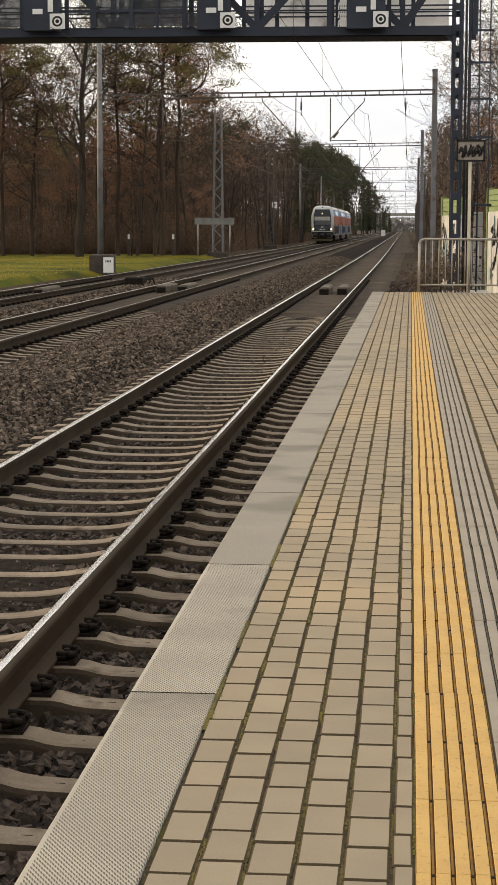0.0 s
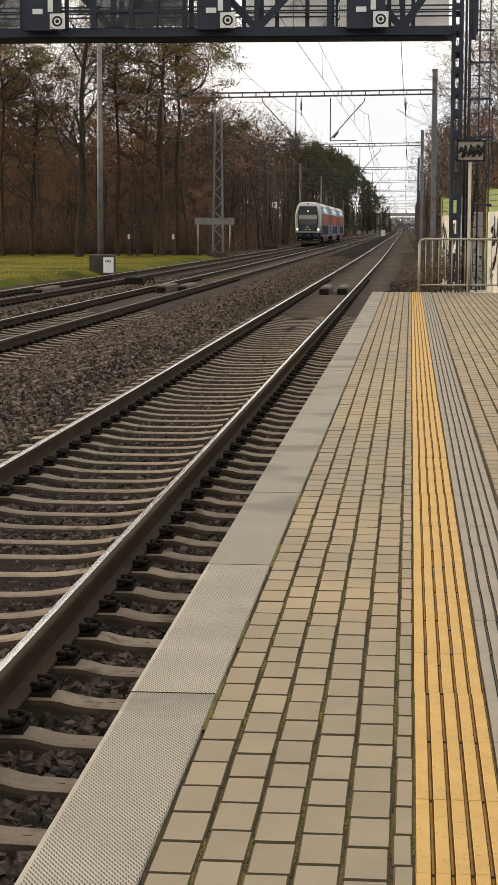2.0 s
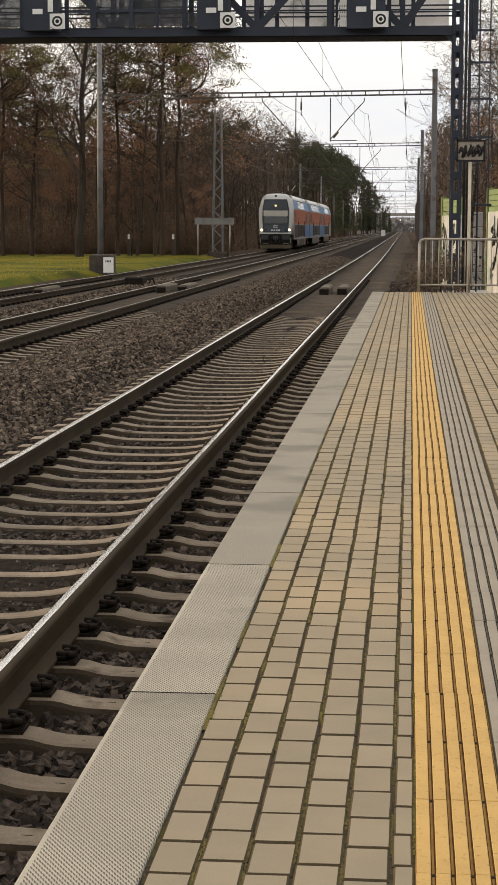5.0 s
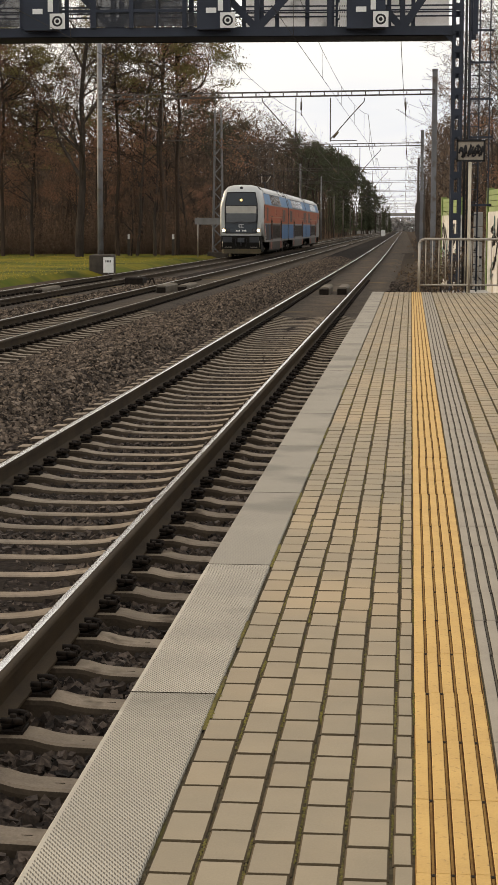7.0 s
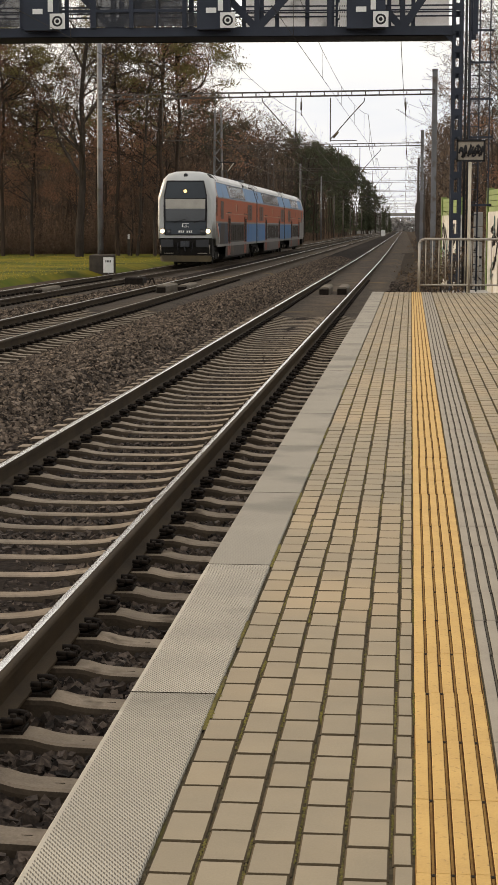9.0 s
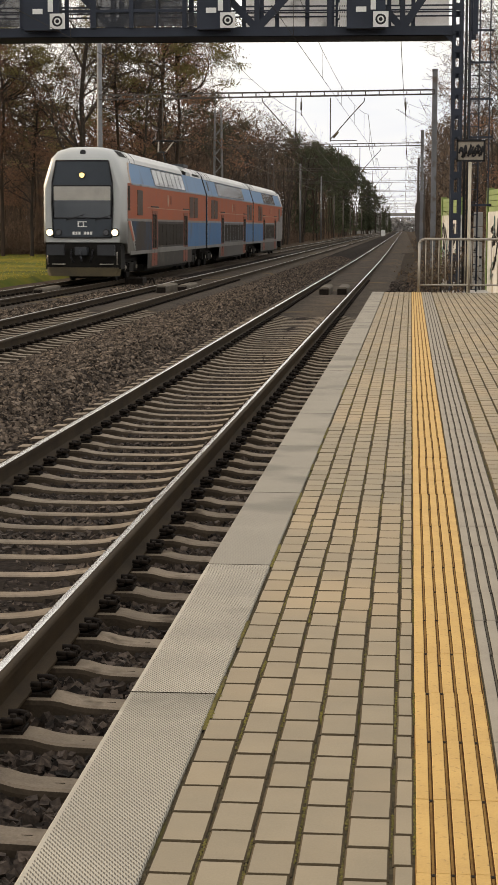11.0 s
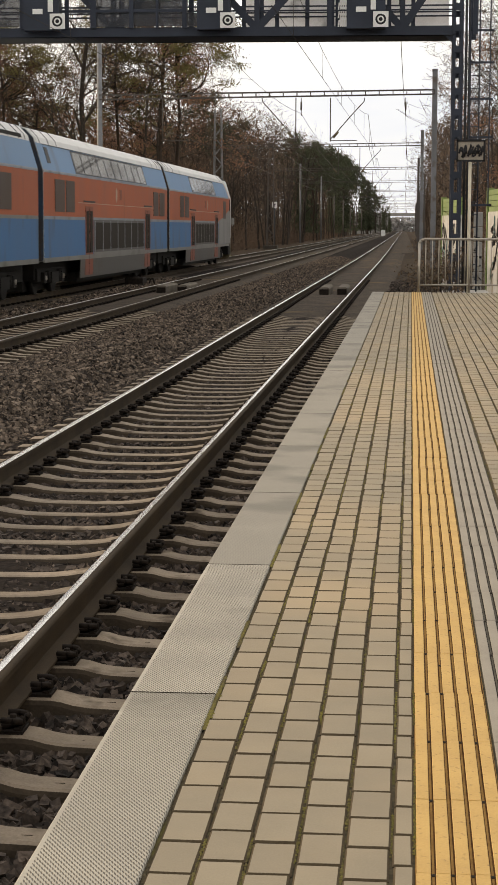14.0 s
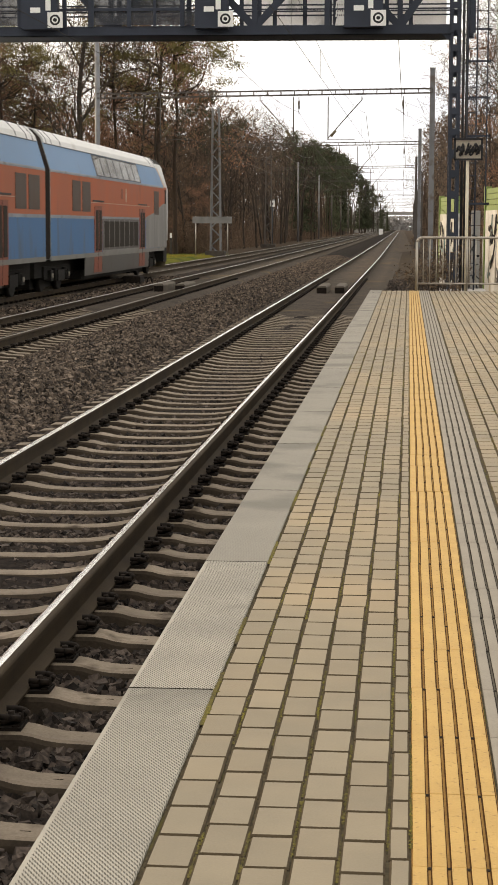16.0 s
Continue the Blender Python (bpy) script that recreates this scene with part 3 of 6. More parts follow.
# moss in the joints
M_MOSS = mat("joint_moss", (0.15, 0.125, 0.013), (0.055, 0.038, 0.012), 5, 0.95, bump=0.5, island=0.3)
moss, rng = Geo(), np.random.default_rng(9)
for _ in range(22000):
    y = 3.6 + 16 * rng.random() ** 1.4
    ci = int(rng.integers(1, 7)) if rng.random() < 0.6 else 0
    if noise.noise((ci * 5.0, y * 1.3, 2)) < (0.07 if ci == 0 else -0.04):
        continue
    x = (COP + 0.004 if ci == 0 else COP + 0.0055 + 0.1015 * min(ci, 5) + (0.05 if ci == 6 else 0)) + rng.normal(0, 0.0032 if ci == 0 else 0.0020)
    r = (0.002 + 0.0035 * rng.random()) if ci == 0 else 0.0016 + 0.0026 * rng.random()
    c = Vector((x, y, PZ - (-0.001 if ci == 0 else 0.003)))
    ring = [c + Vector((math.cos(q * 1.0472), 1.2 * math.sin(q * 1.0472), -0.3)) * r * (0.85 + 0.3 * rng.random()) for q in range(6)]
    moss.put([tuple(p) for p in ring] + [tuple(c + Vector((0, 0, r * 0.45)))], [(q, (q + 1) % 6, 6) for q in range(6)], True)
part("joint_moss", moss, M_MOSS, platform, "yellow-green moss in the paving joints", "stuff")

# ---- train ----
M_SILVER = mat("silver_train_paint", (0.455, 0.465, 0.455), (0.375, 0.385, 0.375), 0.8, 0.38, 0.25, blotch=((0.33, 0.32, 0.295), 1.2, 0.62))
M_ROOF = mat("silver_train_roof", (0.58, 0.58, 0.57), (0.48, 0.48, 0.47), 0.7, 0.42, 0.2, blotch=((0.36, 0.34, 0.32), 0.9, 0.6))
M_TBLUE = mat("blue_train_paint", (0.042, 0.148, 0.31), (0.036, 0.120, 0.25), 0.9, 0.5, blotch=((0.06, 0.10, 0.155), 1.3, 0.53), stretch=(1, 1, 0.35), spec=0.2)
M_TUBLUE = mat("pale_blue_train_paint", (0.11, 0.235, 0.40), (0.09, 0.195, 0.335), 0.5, 0.48, blotch=((0.09, 0.13, 0.18), 0.9, 0.58), stretch=(1, 1, 0.35), spec=0.2)
M_TORANGE = mat("orange_red_train_paint", (0.40, 0.098, 0.038), (0.31, 0.078, 0.032), 0.9, 0.5, blotch=((0.24, 0.075, 0.042), 1.3, 0.60), stretch=(1, 1, 0.35), spec=0.2)
M_TDOOR = mat("red_train_door_paint", (0.24, 0.058, 0.028), (0.16, 0.045, 0.026), 1, 0.5, spec=0.2)
M_TGREY = mat("grey_train_paint", (0.09, 0.085, 0.078), (0.06, 0.057, 0.052), 0.8, 0.5, blotch=((0.07, 0.06, 0.052), 1.0, 0.55), spec=0.2)
M_TWIN = mat("dark_tinted_train_glass", (0.036, 0.029, 0.023), (0.026, 0.021, 0.017), 1.2, 0.6, spec=0.05)
M_TVEST = mat("brown_tinted_train_glass", (0.075, 0.048, 0.036), (0.05, 0.035, 0.027), 1.2, 0.4, spec=0.12)
M_TSOOT = mat("sooty_grey_train_paint", (0.062, 0.056, 0.050), (0.038, 0.034, 0.030), 0.8, 0.6, blotch=((0.09, 0.078, 0.066), 1.1, 0.55), spec=0.12)
M_TSKYWIN = mat("upper_deck_glass", (0.06, 0.06, 0.062), (0.03, 0.03, 0.031), 2.2, -0.07, 0.0, fine=5, spec=0.10)
M_TDIMWIN = mat("dim_upper_glass", (0.07, 0.07, 0.072), (0.04, 0.04, 0.041), 2.2, -0.05, 0.0, fine=5, spec=0.045)
M_TBAND = mat("dark_grey_window_band", (0.05, 0.052, 0.056), None, 1, 0.5, spec=0.08)
M_TSTRIPE = mat("white_train_stripe", (0.6, 0.6, 0.58), None, 2, 0.4)
M_TFACE = mat("slate_cab_front_paint", (0.036, 0.047, 0.06), (0.029, 0.038, 0.048), 1, 0.35, spec=0.4)
M_SCREEN = mat("cab_windscreen_glass", (0.02, 0.026, 0.03), None, 2, 0.06, spec=0.9)
M_BLIND = mat("cream_sun_blind", (0.42, 0.40, 0.36), None, 3, 0.6)
M_UNDER = mat("sooty_underframe", (0.02, 0.018, 0.016), (0.01, 0.009, 0.008), 3, 0.8, bump=0.3, spec=0.15)
M_LAMP = mat("warm_headlamp", (1, 0.95, 0.8), None, 1, 0.3, emit=(1.0, 0.84, 0.55), strength=1.8)
M_LAMPY = mat("yellow_headlamp", (1, 0.85, 0.5), None, 1, 0.3, emit=(1.0, 0.72, 0.28), strength=1.3)
M_TLIGHT = mat("light_grey_train_trim", (0.19, 0.182, 0.165), (0.12, 0.115, 0.105), 0.9, 0.5, blotch=((0.10, 0.09, 0.08), 1.2, 0.55))
M_TGRIME = mat("grimy_blue_train_paint", (0.040, 0.085, 0.15), (0.045, 0.055, 0.072), 0.8, 0.7, blotch=((0.062, 0.052, 0.046), 0.9, 0.38), stretch=(1, 1, 0.6), spec=0.08)
M_TPALE = mat("pale_blue_grey_train_trim", (0.25, 0.275, 0.30), (0.17, 0.19, 0.21), 0.9, 0.5, blotch=((0.12, 0.115, 0.11), 1.4, 0.56), spec=0.2)
M_PEACH = mat("faded_peach_train_paint", (0.42, 0.30, 0.21), (0.36, 0.24, 0.16), 0.8, 0.5)
M_SILVERPAINT = mat("streaky_silver_spray", (0.25, 0.245, 0.23), (0.12, 0.115, 0.11), 2.5, 0.5, 0.2, stretch=(1, 1, 0.25))
M_GRIMY = mat("grimy_silver_paint", (0.19, 0.178, 0.16), (0.11, 0.10, 0.088), 1.5, 0.65, stretch=(1, 1, 0.5), spec=0.1)
M_LAMPOFF = mat("unlit_lamp_glass", (0.05, 0.05, 0.055), None, 1, 0.1, spec=0.9)
M_CREAM = mat("dusty_yellow_scraper_paint", (0.15, 0.115, 0.06), (0.07, 0.058, 0.04), 1.2, 0.8)

# half section of the car body: out from the centre line at the top down to the skirt
SEC = [(0.00, 4.63), (0.55, 4.61), (0.93, 4.51), (1.15, 4.28), (1.41, 3.40), (1.41, 2.12), (1.41, 1.02), (1.38, 0.34)]
CAR, KU = 24.9, 24.9 / 26.4


def side_x(z):
    for (xa, za), (xb, zb) in zip(SEC[2:], SEC[3:]):
        if zb <= z <= za:
            return xa + (xb - xa) * (za - z) / (za - zb)
    return 1.41


def band(g, y0, y1, z0, z1, out=0.004, s=1, thick=0.02):
    """A panel that follows the body side between two heights."""
    a, b = side_x(z0), side_x(z1)
    k = side_x((z0 + z1) / 2)
    for (xa, za), (xb, zb) in (((a, z0), (k, (z0 + z1) / 2)), ((k, (z0 + z1) / 2), (b, z1))):
        p = [(s * (q + o), yy, zz) for yy in (y0, y1) for q, zz, o in ((xa, za, out), (xb, zb, out), (xb, zb, out - thick), (xa, za, out - thick))]
        g.put(p, [(0, 1, 2, 3), (7, 6, 5, 4), (0, 4, 5, 1), (1, 5, 6, 2), (2, 6, 7, 3), (3, 7, 4, 0)])
    return g


def patch(g, Y, rows, out=0.006, s=1, thick=0.02):
    """A panel on the body side with slanting ends: rows of two lengths and a height."""
    for (a0, a1, za), (b0, b1, zb) in zip(rows, rows[1:]):
        p = [(s * (side_x(z) + o), Y(u), z) for o in (out, out - thick) for u, z in ((a0, za), (a1, za), (b1, zb), (b0, zb))]
        g.put(p, [(0, 1, 2, 3), (7, 6, 5, 4), (0, 4, 5, 1), (1, 5, 6, 2), (2, 6, 7, 3), (3, 7, 4, 0)])
    return g


def section(y, w=1.0, top=4.63, low=0.34):
    pts = []
    for x, z in SEC:
        zz = max(z, low)
        if zz > 2.0:
            zz = 2.0 + (zz - 2.0) * (top - 2.0) / 2.63
        pts.append((x * w, y, zz))
    return pts + [(-a, b, c) for a, b, c in reversed(pts[1:])]


def carriage(train, y0, cab, flip):
    """One double-deck car from y0 on; cab: has a driver's nose. flip: the nose is at the far end."""
    def Y(u):
        return y0 + (CAR - u * KU if flip else u * KU)

    def span(u0, u1):
        return sorted((Y(u0), Y(u1)))

    if cab:
        st = [(0.00, 0.905, 4.08, 1.36), (0.05, 0.935, 4.22, 1.35), (0.14, 0.962, 4.36, 1.34), (0.28, 0.982, 4.48, 1.33), (0.50, 0.994, 4.56, 1.32), (0.95, 1.0, 4.62, 1.30), (1.5, 1.0, 4.63, 0.95)] + ([] if flip else [(18.4, 1.0, 4.63, 0.95), (19.6, 1.0, 4.33, 0.95), (21.55, 1.0, 4.33, 0.95), (21.6, 1.0, 4.63, 0.95)]) + [(26.04, 1.0, 4.63, 0.95)]
    else:
        st = [(0.36, 1.0, 4.63, 0.95), (26.04, 1.0, 4.63, 0.95)]
    body = part("carriage", Geo().loft([section(Y(u), w, t, lo) for u, w, t, lo in st], cab), M_SILVER, train, "double-deck carriage body with blue and orange bands")
    for u in ((26.04,) if cab else (0.36, 26.04)):
        e = 0.03 if u > 1 else -0.03
        part("end_wall", Geo().loft([section(Y(u + q), 0.995, 4.6, 0.96) for q in sorted((0.0, e))]), M_TGRIME, body, "grimy dark blue carriage end wall")
    rs = [(a, b + 0.012) for a, b in SEC[:4]] + [(side_x(4.13) + 0.010, 4.13)]
    u0 = 2.55 if cab else 0.6

    def roof_piece(ua, ub, drop=0.0):
        rr = [[(x, Y(u), z - d) for x, z in rs] + [(-x, Y(u), z - d) for x, z in reversed(rs[1:])] + [(-1.0, Y(u), 4.05), (1.0, Y(u), 4.05)] for u, d in ((ua, 0.0), (ub, drop))]
        return part("roof", Geo().loft(rr), M_ROOF, body, "silver metal roof with panel seams")

    if cab and not flip:
        roof_piece(u0, 18.4)
        roof_piece(18.4, 19.6, 0.29)
        part("roof_recess", Geo().box(-0.98, Y(19.6), 4.1, 0.98, Y(21.6), 4.36), M_UNDER, body, "dark roof equipment recess")
        for s in (-1, 1):
            a, b = span(19.8, 21.4)
            part("roof_hatch", band(Geo(), a, b, 4.31, 4.45, 0.02, s), M_ROOF, body)
            a, b = span(22.4, 25.0)
            part("roof_slot", band(Geo(), a, b, 4.18, 4.28, 0.02, s), M_UNDER, body, "black roof slot")
        roof_piece(21.6, 25.8)
    else:
        roof_piece(u0, 25.8)
    if cab:
        for s in (-1, 1):
            a, b = span(0.95, 2.5)
            part("roof_vent", band(Geo(), a, b, 4.30, 4.50, 0.022, s), M_UNDER, body, "black roof air intake")
    for u in (([2.9, 4.1] if cab else [0.9, 2.2, 3.4]) + [23.2, 24.6, 25.4]):
        a, b = span(u, u + 0.09)
        rr = [[(x, yy, z + 0.012) for x, z in rs] + [(-x, yy, z + 0.012) for x, z in reversed(rs[1:])] for yy in (a, b)]
        part("roof_seam", Geo().loft(rr), M_TBAND, body)
    for s in (-1, 1):
        a, b = span(u0 + 0.6, 25.8)
        if cab and not flip:
            a, b = span(u0 + 0.6, 18.3)
        part("gutter_line", band(Geo(), a, b, 4.115, 4.135, 0.018, s), M_TBAND, body, "dark gutter line under the roof")
        if not cab:
            a, b = span(1.3, 1.8)
            part("louvre", band(Geo(), a, b, 3.62, 4.05, 0.014, s), M_TBAND, body, "dark louvre panel")
    for s in (-1, 1):
        lo = 0.95 if cab else 0.38
        for nm, u_a, u_b, za, zb, m, lb in (("upper_band", 3.3 if cab else lo, 26.02, 3.40, 4.14, M_TUBLUE, "pale blue upper deck band"),
                                            ("middle_band", lo, 26.02, 2.14, 3.395, M_TORANGE, "orange-red middle band"),
                                            ("lower_band", 18.75 if cab and not flip else 2.9 if cab else lo, 26.02, 1.04, 2.10, M_TBLUE, "blue lower deck band"),
                                            ("stripe", lo, 26.02, 2.085, 2.175, M_TPALE if not cab or flip else M_TLIGHT, "thin white stripe"),
                                            ("skirt", 6.1, 20.4, 0.36, 1.0, M_TSOOT if cab and not flip else M_TGREY, "grey painted skirt"),
                                            ("seam_line", 1.9 if cab else lo, 26.02, 3.345, 3.42, M_TPALE, "pale grey seam strip under the upper windows"),
                                            ("solebar", 1.6 if cab else lo, 26.02, 0.91, 1.04, M_TLIGHT, "light grey lower edge")):
            a, b = span(u_a, u_b)
            part(nm, band(Geo(), a, b, za, zb, 0.007 if nm in ("seam_line", "stripe", "solebar") else 0.004, s), m, body, lb)
        if cab:
            part("upper_band", patch(Geo(), Y, [(1.9, 3.3, 3.40), (2.0, 3.3, 3.62), (2.25, 3.3, 3.9), (2.55, 3.3, 4.06), (2.75, 3.3, 4.14)], 0.006, s), M_TUBLUE, body)
            part("curved_rim", patch(Geo(), Y, [(1.55, 1.9, 3.40), (1.65, 2.0, 3.62), (1.9, 2.25, 3.9), (2.15, 2.55, 4.06), (2.3, 2.75, 4.14)], 0.006, s), M_PEACH, body, "faded peach curved rim")
            part("lower_band", patch(Geo(), Y, [(2.9, 2.95, 1.04), (2.75, 2.95, 1.4), (1.75, 2.95, 2.10)], 0.006, s), M_TGRIME, body)
            if not flip:
                part("grimy_band", patch(Geo(), Y, [(2.95, 18.75, 1.04), (2.95, 18.75, 2.10)], 0.005, s), M_TGRIME, body, "blue band under heavy brown grime")
            part("grimy_corner", patch(Geo(), Y, [(0.97, 2.9, 1.0), (0.97, 2.2, 1.4), (0.97, 1.05, 2.05)], 0.005, s), M_GRIMY, body, "brown grime below the slanting stripe")
            if flip:
                part("silver_paint", patch(Geo(), Y, [(0.96, 7.0, 1.05), (0.96, 6.9, 2.2), (0.96, 4.2, 2.42), (0.96, 2.0, 2.75)], 0.013, s), M_SILVERPAINT, body, "patch of streaky silver spray paint")
            part("slant_stripe", patch(Geo(), Y, [(2.2, 2.6, 1.4), (1.0, 1.6, 2.10)], 0.007, s), M_TORANGE, body, "orange slanting stripe")
            part("slant_edge", patch(Geo(), Y, [(2.6, 2.75, 1.4), (1.6, 1.75, 2.10)], 0.008, s), M_TSTRIPE, body)
            part("cab_side_window", patch(Geo(), Y, [(1.05, 1.5, 2.45), (1.05, 1.5, 3.3)], 0.012, s), M_TWIN, body, "dark cab side window")
        d1, d2 = ((7.2, 8.7), (17.2, 18.7)) if cab else ((6.9, 8.3), (19.7, 21.1))
        # grey panel with lower-deck windows between the doors
        a, b = span(d1[1] + 0.1, d2[0] - 0.1)
        part("window_panel", band(Geo(), a, b, 0.45, 2.10, 0.010, s), M_TSOOT if cab and not flip else M_TGREY, body, "grey lower side panel")
        nwin, u = 7, d1[1] + 0.35
        step = (d2[0] - d1[1] - 0.7) / nwin
        for i in range(nwin):
            a, b = span(u + i * step + 0.055, u + (i + 1) * step - 0.055)
            part("window", band(Geo(), a, b, 1.18, 2.02, 0.018, s), M_TWIN, body, "dark lower deck window")
        if not cab or flip:
            for i in range(nwin + 1):
                a, b = span(u + i * step - 0.05, u + i * step + 0.05)
                part("window_post", band(Geo(), a, b, 1.12, 2.08, 0.016, s), M_TPALE if not cab else M_TLIGHT, body, "pale grey post between lower windows")
        a, b = span(d1[1] + 0.1, d2[0] - 0.1)
        part("panel_trim", band(Geo(), a, b, 0.98, 1.10, 0.014, s), M_TLIGHT, body, "light grey trim strip")
        a, b = span(d1[0] - 1.2, d2[1] + 1.2)
        part("pale_line", band(Geo(), a, b, 2.585, 2.605, 0.009, s), M_PEACH, body, "thin pale line over the doors")
        um = (d1[1] + d2[0]) / 2 - 1.0
        oval = [(um + 0.16 * math.cos(q * 0.5236), 2.92 + 0.24 * math.sin(q * 0.5236)) for q in range(12)]
        part("side_emblem", Geo().loft([[(s * (1.41 + o), Y(q), z) for q, z in oval] for o in (0.004, 0.012)]), M_PEACH, body, "small pale oval emblem")
        a, b = span(um + 0.7, um + 1.15)
        part("side_grille", band(Geo(), a, b, 2.78, 3.12, 0.010, s), M_TDOOR, body, "small dark red grille")
        ub = (8.2, 18.0) if cab else (5.5, 20.2)
        nwin = 7 if cab else 10
        step = (ub[1] - ub[0]) / nwin
        a, b = span(ub[0] - 0.1, ub[1] + 0.1)
        part("window_frame", band(Geo(), a, b, 3.43, 4.10, 0.009, s), M_TBAND, body, "dark grey window frame band")
        for i in range(nwin):
            a, b = span(ub[0] + i * step + 0.09, ub[0] + (i + 1) * step - 0.09)
            part("window", band(Geo(), a, b, 3.46, 4.06, 0.014, s), M_TSKYWIN if cab and not flip else M_TDIMWIN, body, "dark sloping upper deck window")
        mids = ((3.3, 4.7), (19.4, 20.9), (21.2, 22.6)) if cab else ((2.0, 3.5), (3.7, 5.1), (22.0, 23.4), (23.7, 25.2))
        for ua, uz in mids:
            a, b = span(ua, uz)
            part("window", band(Geo(), a, b, 2.3, 3.2, 0.014, s), M_TVEST, body, "brown tinted vestibule window")
        for ua, uz in (d1, d2):
            a, b = span(ua, uz)
            door = part("door", band(Geo(), a, b, 0.42, 2.5, 0.016, s), M_TDOOR, body, "red double-leaf passenger door")
            for q in (0.16, 0.80):
                w0, w1 = span(ua + q, ua + q + 0.44)
                part("door_window", band(Geo(), w0, w1, 1.1, 2.36, 0.026, s), M_TWIN, door)
            a, b = span((ua + uz) / 2 - 0.012, (ua + uz) / 2 + 0.012)
            part("door_seam", band(Geo(), a, b, 0.44, 2.48, 0.02, s), M_UNDER, door)
            a, b = span(ua - 0.3, uz + 0.3)
            part("gutter", band(Geo(), a, b, 2.62, 2.67, 0.03, s), M_TBAND, body)
    # bogies
    for u in ((3.6, 23.0) if cab else (3.4, 23.0)):
        # The low central box is added, black in place of the shade between the wheels.
        bg_ = part("bogie", Geo().box(-1.02, Y(u) - 1.9, 0.36, 1.02, Y(u) + 1.9, 0.72).box(-0.62, Y(u) - 2.0, 0.09, 0.62, Y(u) + 2.0, 0.5).box(-1.15, Y(u) - 0.5, 0.3, 1.15, Y(u) + 0.5, 0.62), M_UNDER, body, "sooty black bogie frame")
        for w in (-1.25, 1.25):
            for s in (-1, 1):
                part("wheel", Geo().tube((s * 0.68, Y(u) + w, 0.46), (s * 0.82, Y(u) + w, 0.46), 0.46, 0.46, 20), M_UNDER, bg_)
                part("coil_spring", Geo().tube((s * 1.08, Y(u) + w * 0.62, 0.34), (s * 1.08, Y(u) + w * 0.62, 0.66), 0.075, None, 8), M_UNDER, bg_, "dusty coil spring")
                part("axle_box", Geo().box(s * 1.0 - 0.12, Y(u) + w - 0.18, 0.32, s * 1.0 + 0.12, Y(u) + w + 0.18, 0.62), M_UNDER, bg_)
                part("axle_cap", Geo().tube((s * 1.12, Y(u) + w, 0.46), (s * 1.15, Y(u) + w, 0.46), 0.07, None, 8), M_GALV, bg_)
    part("underframe", Geo().box(-0.95, min(Y(1.2), Y(26.1)), 0.42, 0.95, max(Y(1.2), Y(26.1)), 1.0), M_UNDER, body, "sooty black underframe")
    part("equipment_case", Geo().box(-1.2, min(Y(6.5), Y(20)), 0.24, 1.2, max(Y(6.5), Y(20)), 0.5), M_UNDER, body)
    if not flip or not cab:
        part("gangway", Geo().box(-0.9, y0 + CAR - 0.3, 0.9, 0.9, y0 + CAR + 0.3, 3.9), M_UNDER, body, "black gangway bellows")
    # roof equipment recess at the ends
    return body


